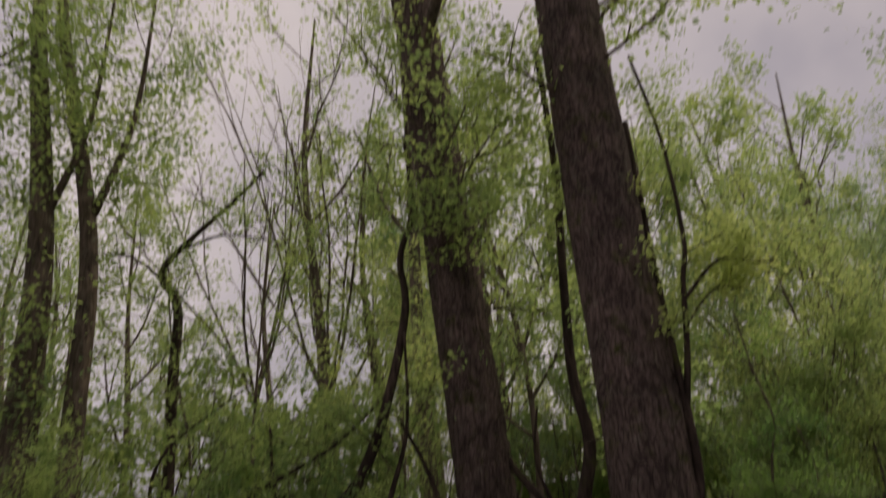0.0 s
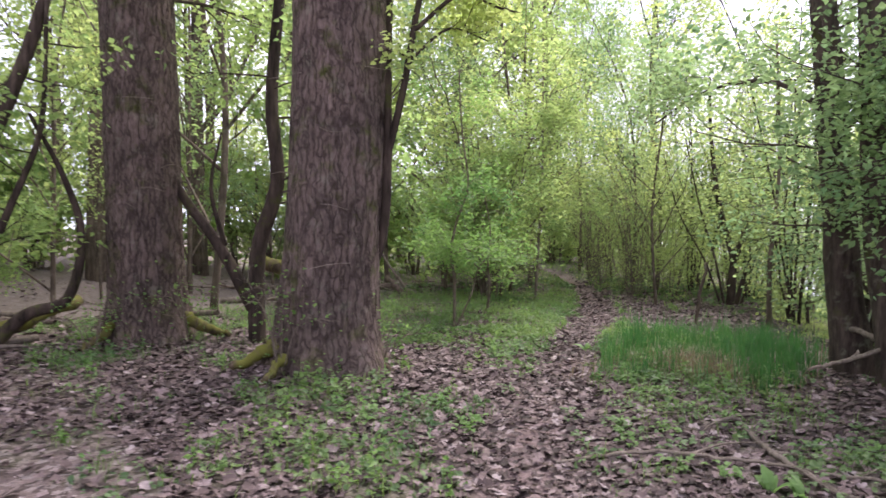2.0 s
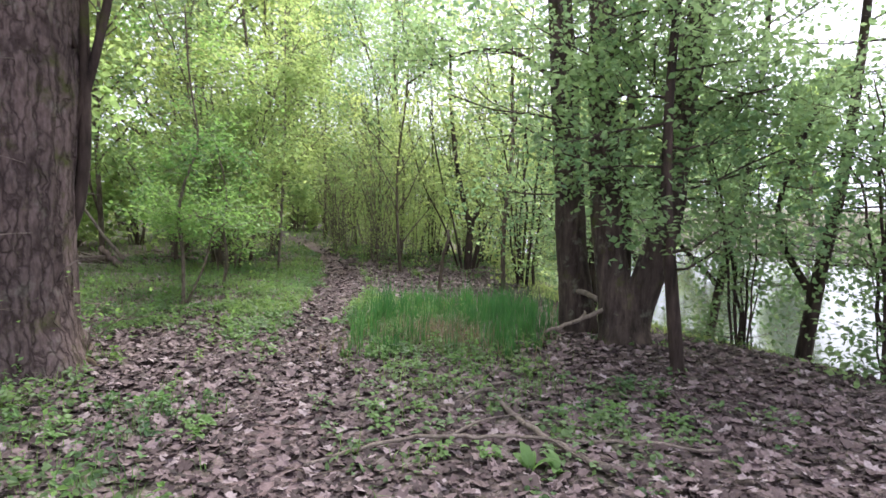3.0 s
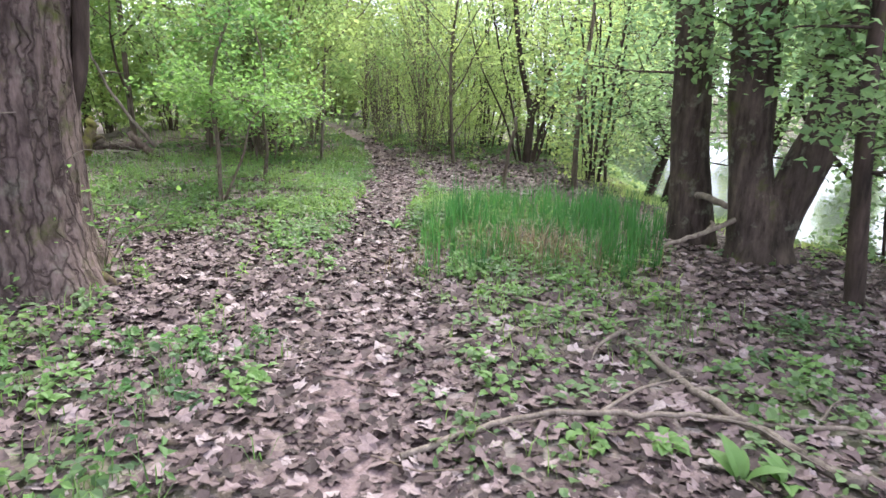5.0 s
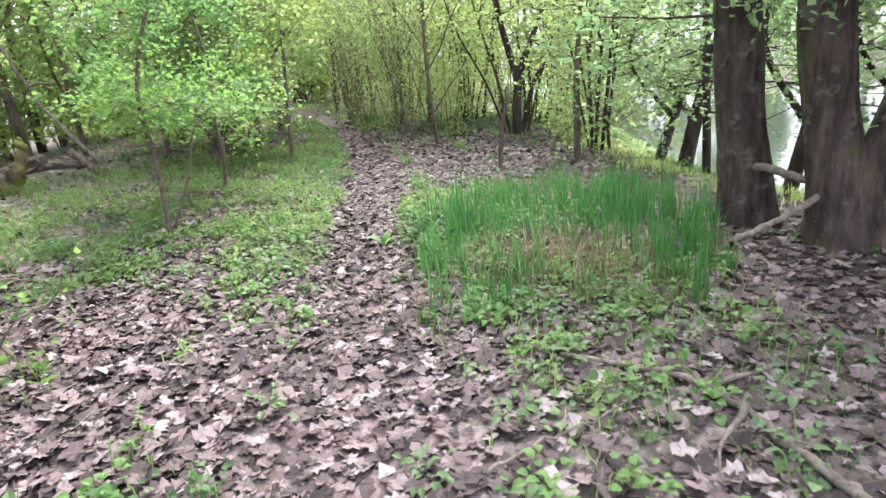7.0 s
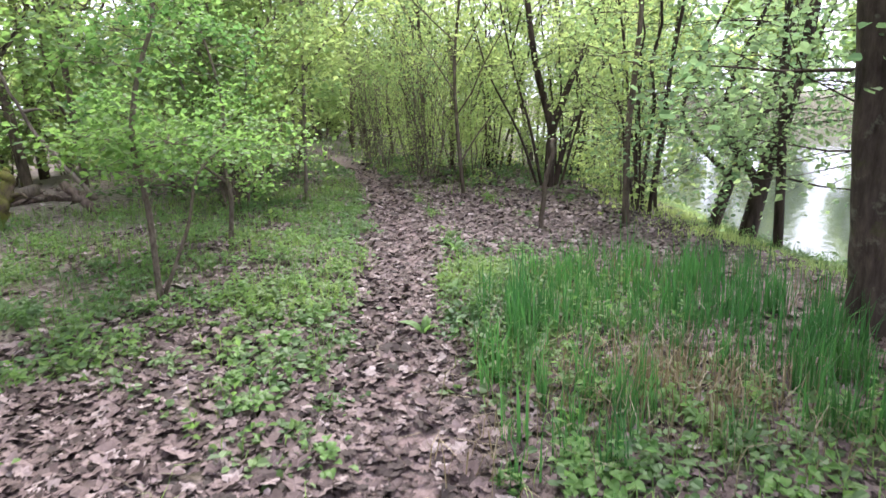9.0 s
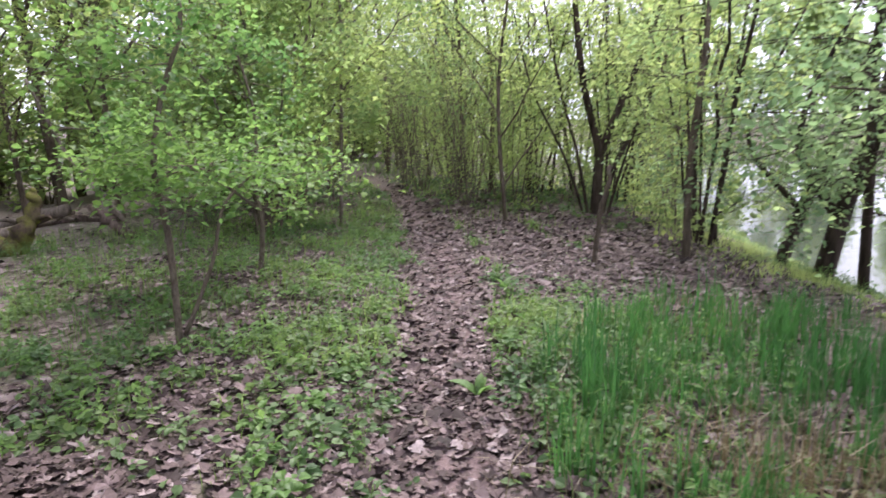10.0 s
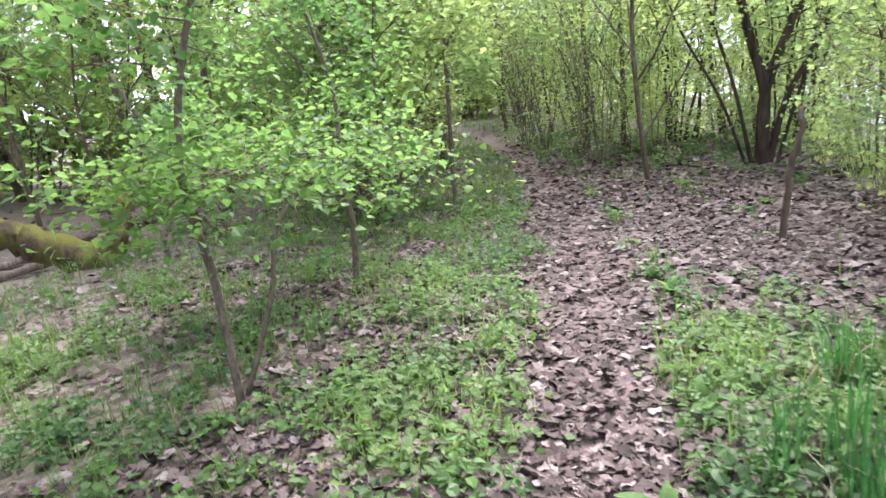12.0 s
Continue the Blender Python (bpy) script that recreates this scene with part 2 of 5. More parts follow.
def tube(geo, pts, r0, r1, sides=6, power=1.0, rough=0.0, rng=None, radii=None):
    """A tapered, closed tube along a line."""
    pts = np.asarray(pts, float)
    k = len(pts)
    tan = np.gradient(pts, axis=0)
    tan /= np.linalg.norm(tan, axis=1)[:, None] + 1e-9
    up = np.array([0.0, 0, 1]) if abs(tan[0][2]) < 0.9 else np.array([1.0, 0, 0])
    if radii is None:
        radii = r0 + (r1 - r0) * np.linspace(0, 1, k) ** power
    ang = np.linspace(0, 2 * np.pi, sides, endpoint=False)
    u = np.cross(tan[0], up)
    u /= np.linalg.norm(u)
    v = []
    for i in range(k):
        u = u - tan[i] * np.dot(u, tan[i])
        u /= np.linalg.norm(u) + 1e-9
        w = np.cross(tan[i], u)
        r = np.full(sides, radii[i])
        if rough and rng is not None:
            r = r * (1 + rough * rng.uniform(-1, 1, sides))
        v.append(pts[i] + r[:, None] * (np.cos(ang)[:, None] * u + np.sin(ang)[:, None] * w))
    v.append(pts[:1])
    v.append(pts[-1:])
    v = np.concatenate(v)
    f = []
    for i in range(k - 1):
        for j in range(sides):
            j2 = (j + 1) % sides
            f.append((i * sides + j, i * sides + j2, (i + 1) * sides + j2, (i + 1) * sides + j))
    geo.add(v, f)
    a, b, base = k * sides, k * sides + 1, geo.n - len(v)
    for j in range(sides):
        j2 = (j + 1) % sides
        if sides > 7:
            geo.f.append((base + a, base + j2, base + j))
        geo.f.append((base + b, base + (k - 1) * sides + j, base + (k - 1) * sides + j2))


def leaves(geo, centres, size, rng, flat=0.5, narrow=0.7, full=False):
    """Folded leaf blades at the given places. flat: how level they lie."""
    c = np.asarray(centres, float)
    n = len(c)
    if not n:
        return
    d = rng.normal(size=(n, 3))
    d[:, 2] *= 1 - flat
    d /= np.linalg.norm(d, axis=1)[:, None] + 1e-9
    nn = rng.normal(size=(n, 3)) * (1 - flat * 0.7)
    nn[:, 2] += flat * 2
    s = np.cross(d, nn)
    s /= np.linalg.norm(s, axis=1)[:, None] + 1e-9
    up = np.cross(s, d)
    z = size * rng.uniform(0.6, 1.3, n)[:, None]
    if full:
        half = s * z * narrow * 0.5 + up * z * 0.12
        other = -s * z * narrow * 0.5 + up * z * 0.12
        tip = c + d * z - up * z * 0.1
        v = np.stack([c, c + d * z * 0.15 + half * 0.85, c + d * z * 0.62 + half * 0.9, tip, c + d * z * 0.62 + other * 0.9, c + d * z * 0.15 + other * 0.85], 1).reshape(-1, 3)
        i = np.arange(n)[:, None] * 6
        geo.add(v, np.concatenate([i + np.array([[0, 1, 2, 3]]), i + np.array([[0, 3, 4, 5]])]))
        return
    v = np.stack([c, c + d * z * 0.45 + s * z * narrow * 0.5 + up * z * 0.1, c + d * z - up * z * 0.08, c + d * z * 0.45 - s * z * narrow * 0.5 + up * z * 0.1], 1).reshape(-1, 3)
    i = np.arange(n)[:, None] * 4
    geo.add(v, i + np.array([[0, 1, 2, 3]]))


LOBES = [(0.0, 0.03), (0.04, 0.26), (0.24, 0.33), (0.4, 0.5), (0.6, 0.33), (0.78, 0.24), (1.0, 0.0), (0.78, -0.24), (0.6, -0.33), (0.4, -0.5), (0.24, -0.33), (0.04, -0.26)]


def lobed_leaves(geo, centres, size, rng, flat=0.7):
    """Maple-like leaves of five lobes, folded along the midrib and drooping at the tip."""
    c = np.asarray(centres, float)
    n, k = len(c), len(LOBES)
    d = rng.normal(size=(n, 3))
    d[:, 2] = d[:, 2] * (1 - flat) - 0.15
    d /= np.linalg.norm(d, axis=1)[:, None] + 1e-9
    nn = rng.normal(size=(n, 3)) * (1 - flat * 0.7)
    nn[:, 2] += flat * 2
    w = np.cross(d, nn)
    w /= np.linalg.norm(w, axis=1)[:, None] + 1e-9
    up = np.cross(w, d)
    z = (size * rng.uniform(0.55, 1.3, n))[:, None, None]
    e = np.array([(0.4, 0.0)] + LOBES)
    a, b = e[None, :, :1], e[None, :, 1:]
    v = c[:, None] + z * (d[:, None] * a + w[:, None] * b + up[:, None] * (np.abs(b) * 0.2 - a * a * 0.22))
    tri = np.array([(0, 1 + j, 1 + (j + 1) % k) for j in range(k)])
    geo.add(v.reshape(-1, 3), (np.arange(n)[:, None, None] * (k + 1) + tri[None]).reshape(-1, 3))


def blades(geo, roots, height, width, rng, bend=0.5):
    """Grass blades, each of two bent pieces that taper to a point."""
    c = np.asarray(roots, float)
    n = len(c)
    if not n:
        return
    a = rng.uniform(0, 2 * np.pi, n)
    d = np.stack([np.cos(a), np.sin(a), np.zeros(n)], 1)
    s = np.stack([-np.sin(a), np.cos(a), np.zeros(n)], 1)
    h = (height * rng.uniform(0.5, 1.2, n))[:, None]
    w = (width * rng.uniform(0.7, 1.3, n))[:, None]
    b = (bend * rng.uniform(0.1, 1.0, n))[:, None]
    zz = np.array([[0, 0, 1.0]])
    mid, tip = c + zz * h * 0.55 + d * h * b * 0.25, c + zz * h * (1 - 0.35 * b) + d * h * b
    v = np.stack([c - s * w, c + s * w, mid + s * w * 0.8, mid - s * w * 0.8, tip], 1).reshape(-1, 3)
    i = np.arange(n)[:, None] * 5
    f = np.concatenate([i + np.array([[0, 1, 2, 3]])])
    geo.add(v, f)
    base = geo.n - len(v)
    geo.f.extend((i + np.array([[3, 2, 4]]) + base).tolist())


def grow(geo, tips, rng, start, way, length, radius, level, lift=0.15, spread=0.8, kids=4, wob=0.16, sides=6, fine=None):
    """A limb that forks into lesser ones; tips gathers the leafy twigs."""
    k = 6 if level > 1 else (4 if level else (2 if sides < 4 else 3))
    p, d, pts = np.asarray(start, float), np.asarray(way, float), []
    d = d / np.linalg.norm(d)
    for i in range(k + 1):
        pts.append(p.copy())
        d = d + rng.normal(size=3) * wob + np.array([0, 0, lift * 0.35])
        d[2] = max(d[2], -0.25)
        d /= np.linalg.norm(d)
        p = p + d * length / k
    pts = np.array(pts)
    tube(geo, pts, radius, radius * (0.35 if level else 0.2), max(3, sides))
    if level == 0:
        tips.append(pts)
        return
    for j in range(kids):
        f = 0.3 + 0.7 * (j + rng.uniform(0, 0.8)) / kids
        f = min(f, 0.98)
        q = f * k
        a = int(q)
        s = pts[a] + (pts[min(a + 1, k)] - pts[a]) * (q - a)
        t = pts[min(a + 1, k)] - pts[max(a - 1, 0)]
        t /= np.linalg.norm(t) + 1e-9
        side = rng.normal(size=3)
        side -= t * np.dot(side, t)
        side /= np.linalg.norm(side) + 1e-9
        grow(geo if fine is None else fine, tips, rng, s, t * 0.8 + side * spread, length * rng.uniform(0.4, 0.62), radius * (1 - 0.6 * f) * 0.6, level - 1, lift, spread, kids, wob, sides - 1)


def twig_part(geo, mat, parent):
    """The fine twigs of a tree or bush, too many to tell apart."""
    if geo.n:
        tagged(part("brushwood", geo, mat, parent, smooth=True), kind="stuff")


def foliage(geo, tips, rng, per, size, spread=0.12, flat=0.5, full=False):
    """Leaves along the twigs."""
    if not tips:
        return
    t = np.array(tips)
    i = rng.integers(0, len(t), per * len(t))
    q = rng.uniform(0.1, 1, len(i)) * (t.shape[1] - 1)
    a = np.minimum(q.astype(int), t.shape[1] - 2)
    c = t[i, a] + (t[i, a + 1] - t[i, a]) * (q - a)[:, None]
    c = c + rng.normal(size=c.shape) * spread
    if full == "lobed":
        lobed_leaves(geo, c, size, rng, flat)
    else:
        leaves(geo, c, size, rng, flat, 0.7, full)


# ---- lie of the land ----
PATH = spline([(-2.5, -3.0), (-0.6, -0.9), (1.0, 1.3), (2.6, 3.3), (4.1, 4.75), (4.9, 5.45), (5.98, 6.34), (7.0, 7.2), (8.25, 8.1), (10.1, 9.55), (14.1, 13.4), (18.4, 18.7), (23, 26), (27, 36)], 5)
BANK = np.array([(4.0, -60), (5.6, -6), (7.2, 0.5), (8.9, 3.0), (9.9, 4.4), (11.6, 6.2), (14.4, 8.1), (19, 11.0), (26, 15.5), (38, 25), (60, 44), (110, 90)], float)
FAR_SIDE = np.array([(38, -80), (42, -30), (47, -6), (52, 8), (60, 22), (78, 42), (130, 90)], float)
GULLY = np.array([(-60, 6), (-8, 10.0), (-1.5, 11.2), (2.2, 12.3), (5.2, 12.9), (7.0, 13.6), (9.5, 17.0), (13, 22), (18, 32), (30, 60)], float)
WATER_Z = -1.25


def line_distance(x, y, line):
    """Signed distance from a broken line; positive to its right."""
    best, sign = np.full(x.shape, 1e9), np.ones(x.shape)
    for (ax, ay), (bx, by) in zip(line[:-1], line[1:]):
        dx, dy = bx - ax, by - ay
        t = np.clip(((x - ax) * dx + (y - ay) * dy) / (dx * dx + dy * dy), 0, 1)
        ex, ey = x - ax - t * dx, y - ay - t * dy
        d = np.hypot(ex, ey)
        s = np.where(ex * dy - ey * dx >= 0, 1.0, -1.0)
        sign = np.where(d < best, s, sign)
        best = np.minimum(best, d)
    return best * sign


def ease(t):
    t = np.clip(t, 0, 1)
    return t * t * (3 - 2 * t)


def wave(x, y, s, k=0.0):
    return (np.sin(x * s + 1.3 + k) * np.cos(y * s * 1.13 + 0.7 * k) + np.sin((x + y) * s * 0.71 + 2.1 + k) * np.cos((x - y) * s * 0.83 + k)) * 0.5


def land(x, y):
    """Height of the ground."""
    x, y = np.asarray(x, float), np.asarray(y, float)
    pd, bd, gd = np.abs(line_distance(x, y, PATH)), line_distance(x, y, BANK), line_distance(x, y, GULLY)
    z = -0.07 - 0.26 * ease((x - 7.0) / 6.0) + 0.03 * wave(x, y, 1.7) + 0.012 * wave(x, y, 6.1, 2)
    z = z + 0.13 * np.exp(-((x - 3.4) ** 2 + (y - 7.3) ** 2) / 0.9) + 0.1 * np.exp(-((x - 2.3) ** 2 + (y - 10.2) ** 2) / 1.0)
    z = z - 0.07 * np.exp(-((pd / 0.28) ** 2))
    z = z - 0.3 * ease(-gd / 1.6) + 0.75 * ease((-gd - 3.5) / 7.0)
    z = z - 1.9 * ease((bd + 0.3) / 5.2) + 2.8 * ease(line_distance(x, y, FAR_SIDE) / 5)
    return z


def at(x, y):
    return float(land(np.array([x]), np.array([y]))[0])


def herbs(x, y):
    """How green the ground is, 0 to 1."""
    pd, bd, gd = np.abs(line_distance(x, y, PATH)), line_distance(x, y, BANK), line_distance(x, y, GULLY)
    side = line_distance(x, y, PATH)
    g = 0.42 * ease((x + y - 12.0) / 1.8) * (side < 0)
    g = g + 0.6 * np.exp(-((x - 2.6) ** 2 + (y - 5.0) ** 2) / 0.9) + 0.8 * np.exp(-((x - 3.2) ** 2 + (y - 6.3) ** 2) / 0.45)
    g = g + 0.55 * np.exp(-((x - 6.2) ** 2 + (y - 4.9) ** 2) / 0.8) + 0.7 * np.exp(-((x - 7.6) ** 2 + (y - 6.9) ** 2) / 1.2)
    g = g + 0.6 * np.exp(-((x - 8.2) ** 2 + (y - 7.2) ** 2) / 0.8) + 0.55 * np.exp(-((x - 6.9) ** 2 + (y - 6.3) ** 2) / 0.9)
    g = g + 0.5 * np.exp(-((x - 5.7) ** 2 + (y - 3.2) ** 2) / 0.7) + 0.5 * np.exp(-((x - 6.1) ** 2 + (y - 5.05) ** 2) / 0.25) + 0.3 * np.exp(-((x - 4.6) ** 2 + (y - 3.2) ** 2) / 0.5)
    g = g + 0.5 * np.exp(-((x - 1.4) ** 2 + (y - 9.3) ** 2) / 0.8)
    g = g + 0.6 * ease((x - 13) / 4)
    g = g + 0.5 * wave(x, y, 3.1, 4) + 0.45 * wave(x, y, 7.3, 1) + 0.3 * wave(x, y, 15.0, 5) + 0.08
    g = g * ease((pd - 0.16) / 0.3) * (1 - 0.92 * ease((-gd - 0.2) / 0.8)) * (1 - 0.45 * ease((pd - 0.5) / 0.5) * ease((x - 8.6) / 0.6) * ease((13.0 - x) / 1) * (side > 0) * (bd < -0.2))
    g = g + 0.9 * ease((bd - 0.2) / 0.8)
    return np.clip(g, 0, 1)


# ---- ground, water, far bank ----
def axis(lo, hi, step, far):
    a = list(np.arange(lo, hi + step / 2, step))
    g = step
    while a[-1] < far:
        g *= 1.13
        a.append(a[-1] + g)
    g = step
    while a[0] > -far:
        g *= 1.13
        a.insert(0, a[0] - g)
    return np.array(a)


def build_ground():
    xs, ys = axis(-2.0, 14.0, 0.12, 500), axis(-1.5, 15.0, 0.12, 500)
    gx, gy = np.meshgrid(xs, ys)
    x, y = gx.ravel(), gy.ravel()
    z = land(x, y)
    near = (np.abs(x - 6) < 9) & (np.abs(y - 6) < 10)
    z = z + np.where(near, np.random.default_rng(3).normal(0, 0.006, len(x)), 0)
    w, h = len(xs), len(ys)
    i = np.arange(w * h).reshape(h, w)
    f = np.stack([i[:-1, :-1], i[:-1, 1:], i[1:, 1:], i[1:, :-1]], -1).reshape(-1, 4)
    g = Geo()
    g.add(np.stack([x, y, z], 1), f)
    ob = part("ground", g, M_GROUND, None, "brown woodland soil under leaf litter, sloping to the river", True)
    tagged(ob, category="ground", kind="structure")
    pd, gd, bd = np.abs(line_distance(x, y, PATH)), line_distance(x, y, GULLY), line_distance(x, y, BANK)
    for name, val in (("trodden", np.exp(-((pd / 0.3) ** 2))), ("mud", ease(-gd / 1.0) * (np.hypot(x, y) < 60)), ("herb", herbs(x, y))):
        ob.data.attributes.new(name, "FLOAT", "POINT").data.foreach_set("value", val.astype(np.float32))
    return ob


ground = build_ground()

g = Geo()
g.add([(4, -200, WATER_Z), (420, -200, WATER_Z), (420, 260, WATER_Z), (4, 260, WATER_Z)], [(0, 1, 2, 3)])
river = part("water", g, M_WATER, None, "calm pale grey river water beside the wooded bank")
tagged(river, category="river", kind="structure")


def scatter(n, box, rng):
    return rng.uniform(box[0], box[1], n), rng.uniform(box[2], box[3], n)


def on_land(x, y, lift=0.0):
    return np.stack([x, y, land(x, y) + lift], 1)


# ---- fallen leaves ----
LEAF_EDGE = [(0, 0.02), (0.06, 0.3), (0.3, 0.24), (0.42, 0.52), (0.6, 0.22), (0.82, 0.25), (1.0, 0.0), (0.8, -0.27), (0.58, -0.2), (0.45, -0.5), (0.28, -0.26), (0.08, -0.32)]


def dry_leaves(geo, c, size, rng, edge, tilt=0.2):
    """Curled dry leaves, lobed, as fans round their middle."""
    n, k = len(c), len(edge)
    e = np.array([(0.45, 0.0)] + edge)
    curl = rng.uniform(-0.1, 0.55, (n, 1)) * (e[None, :, 1] ** 2 * 1.6) + rng.uniform(-0.2, 0.5, (n, 1)) * (e[None, :, 0] - 0.45) ** 2
    curl = curl + rng.normal(0, 0.05, (n, k + 1))
    s = size * rng.uniform(0.55, 1.3, (n, 1))
    lx, ly, lz = (e[None, :, 0] - 0.45) * s, e[None, :, 1] * s, curl * s
    a = rng.uniform(0, 2 * np.pi, (n, 1))
    tx, ty = rng.normal(0, tilt, (n, 1)), rng.normal(0, tilt, (n, 1))
    x, y = lx * np.cos(a) - ly * np.sin(a), lx * np.sin(a) + ly * np.cos(a)
    z = lz + x * tx + y * ty
    z = z - np.minimum(z.min(1, keepdims=True), 0) * 0.6
    v = np.stack([x + c[:, None, 0], y + c[:, None, 1], z + c[:, None, 2]], -1).reshape(-1, 3)
    tri = np.array([(0, 1 + j, 1 + (j + 1) % k) for j in range(k)])
    geo.add(v, (np.arange(n)[:, None, None] * (k + 1) + tri[None]).reshape(-1, 3))


def leaf_litter():
    rng = np.random.default_rng(11)
    g = Geo()
    small = [LEAF_EDGE[i] for i in range(12)]
    far = [LEAF_EDGE[i] for i in (0, 3, 5, 6, 9)]
    mid = [LEAF_EDGE[i] for i in (0, 2, 3, 5, 6, 8, 9, 11)]
    for box, n, edge, size in (((1.5, 8.5, 1.5, 9.0), 17000, small, 0.076), ((0.5, 9.5, 1.0, 9.6), 9000, far, 0.03), ((3.0, 7.5, 5.0, 9.0), 5000, small, 0.072), ((-4, 15, -1, 15), 20000, far, 0.068), ((6.5, 13.5, 5.5, 12.0), 14000, mid, 0.07), ((11.5, 17.5, 8.5, 17.0), 6000, far, 0.085), ((0.0, 5.0, 6.5, 11.5), 4500, mid, 0.074), ((-5.0, 4.0, 9.5, 16.0), 7000, far, 0.085), ((-14, 22, 3, 24), 7000, far, 0.1)):
        x, y = scatter(n, box, rng)
        pd, bd, gd = np.abs(line_distance(x, y, PATH)), line_distance(x, y, BANK), line_distance(x, y, GULLY)
        keep = rng.uniform(0, 1, n) > 0.36 * np.exp(-((pd / 0.24) ** 2)) + 0.4 * herbs(x, y) ** 2
        keep &= (bd < 0.6) & (rng.uniform(0, 1, n) > 0.25 * ease(-gd / 1.5))
        c = on_land(x[keep], y[keep], 0.006)
        c[:, 2] += rng.uniform(0, 0.022, len(c))
        dry_leaves(g, c, size, rng, edge)
    ob = part("leaf_litter", g, M_LITTER, None, "thick litter of curled grey-brown fallen leaves")
    tagged(ob, category="leaf litter", kind="stuff")


leaf_litter()


# ---- green ground cover ----
def inside(x, y, poly):
    r = np.zeros(x.shape, bool)
    for (ax, ay), (bx, by) in zip(poly, poly[1:] + poly[:1]):
        r ^= ((ay > y) != (by > y)) & (x < (bx - ax) * (y - ay) / (by - ay + 1e-12) + ax)
    return r


SEDGE = [(5.35, 5.7), (5.75, 5.35), (6.3, 4.95), (6.45, 4.35), (7.0, 4.25), (7.9, 4.6), (8.9, 5.3), (9.3, 5.9), (8.7, 6.5), (7.5, 6.55), (6.5, 6.3)]
SEDGE_EDGE = [(5.3, 5.75), (5.7, 5.25), (6.25, 4.8), (6.35, 4.2), (7.1, 4.15), (8.1, 4.6), (9.6, 4.9), (10.0, 6.0), (9.5, 6.8), (8.6, 6.9), (7.6, 6.75), (6.4, 6.45)]


def ground_cover():
    rng = np.random.default_rng(21)
    # low round-leaved creeping herbs, in loose clumps
    g = Geo()
    for box, n, per, size in (((1.0, 12.0, 2.0, 12.5), 6800, 9, 0.041), ((5.0, 10.0, 6.0, 11.0), 1300, 11, 0.045), ((10.0, 20.0, 8.0, 18.0), 2600, 9, 0.07)):
        x, y = scatter(n, box, rng)
        keep = rng.uniform(0.2, 1.0, n) < herbs(x, y) * (1 - 0.15 * ease((x + y - 13.5) / 1.5) * (line_distance(x, y, PATH) < 0))
        x, y = np.repeat(x[keep], per), np.repeat(y[keep], per)
        x, y = x + rng.normal(0, 0.055, len(x)), y + rng.normal(0, 0.055, len(x))
        c = on_land(x, y)
        c[:, 2] += rng.uniform(0.012, 0.075, len(c)) * (0.5 + herbs(x, y))
        leaves(g, c, size, rng, 0.66, 0.95, True)
    tagged(part("ground_ivy", g, M_IVY, None, "low creeping green herbs with round leaves"), category="ground cover", kind="stuff")
    # taller pointed herbs
    g, n = Geo(), 8200
    x, y = scatter(n, (1.0, 13.0, 4.0, 13.5), rng)
    keep = rng.uniform(0.35, 1.3, n) < herbs(x, y)
    stems = on_land(x[keep], y[keep])
    h = rng.uniform(0.06, 0.22, len(stems))
    for k in range(9):
        c = stems.copy()
        c[:, 2] += h * (0.3 + 0.09 * k)
        leaves(g, c + rng.normal(0, 0.008, c.shape), 0.05, rng, 0.6, 0.55)
    tagged(part("woodland_herbs", g, M_NETTLE, None, "knee-low fresh green herbs with pointed leaves"), category="herbs", kind="stuff")
    # fine grass among the herbs
    g, n = Geo(), 52000
    x, y = scatter(n, (1.0, 14.0, 3.5, 14.5), rng)
    keep = rng.uniform(0.2, 1.1, n) < herbs(x, y) + 0.18 * ease((x + y - 14.5) / 1.5) * (line_distance(x, y, PATH) < -0.5) * (line_distance(x, y, GULLY) > 0.1)
    blades(g, on_land(x[keep], y[keep]), 0.15 + 0.08 * ease((x[keep] + y[keep] - 13.0) / 2.0), 0.003, rng, 1.1)
    n = 16000
    x, y = scatter(n, (11.0, 26.0, 9.0, 30.0), rng)
    keep = (rng.uniform(0.2, 1.0, n) < herbs(x, y))
    blades(g, on_land(x[keep], y[keep]), 0.22, 0.007, rng, 0.8)
    tagged(part("meadow_grass", g, M_MEADOW, None, "thin light green grass among the herbs"), category="grass", kind="stuff")
    g, n = Geo(), 60000
    x, y = scatter(n, (9.0, 22.0, 2.0, 13.0), rng)
    bd = line_distance(x, y, BANK)
    keep = (bd > -0.25 + rng.uniform(-0.4, 0.4, n)) & (bd < 3.1)
    blades(g, on_land(x[keep], y[keep]), 0.13 * (0.8 + 0.6 * wave(x[keep], y[keep], 2.2, 6)), 0.007, rng, 1.2)
    tagged(part("bank_grass", g, M_YELLOW, None, "bright yellow-green grass on the river bank"), category="grass", kind="stuff")
    # the dense tall clump beside the path, thinner towards the bank
    g, n = Geo(), 1250
    x, y = scatter(n, (5.2, 10.2, 4.0, 7.7), rng)
    core = inside(x, y, SEDGE)
    bald = np.exp(-((x - 6.6) ** 2 + (y - 5.35) ** 2) / 0.3)
    keep = inside(x, y, SEDGE_EDGE) & (rng.uniform(0, 1, n) < np.where(core, 0.52, 0.2) * (0.62 + 0.38 * ease((x - 6.6) / 0.8)) * (1 - 0.92 * bald) + 0.32 * wave(x, y, 4.1, 3))
    tall = np.repeat((0.8 + 0.3 * wave(x, y, 2.7, 2) + 0.16 * rng.normal(size=n))[keep] * np.where(core[keep], 1.0, 0.85), 15)
    x, y = np.repeat(x[keep], 15), np.repeat(y[keep], 15)
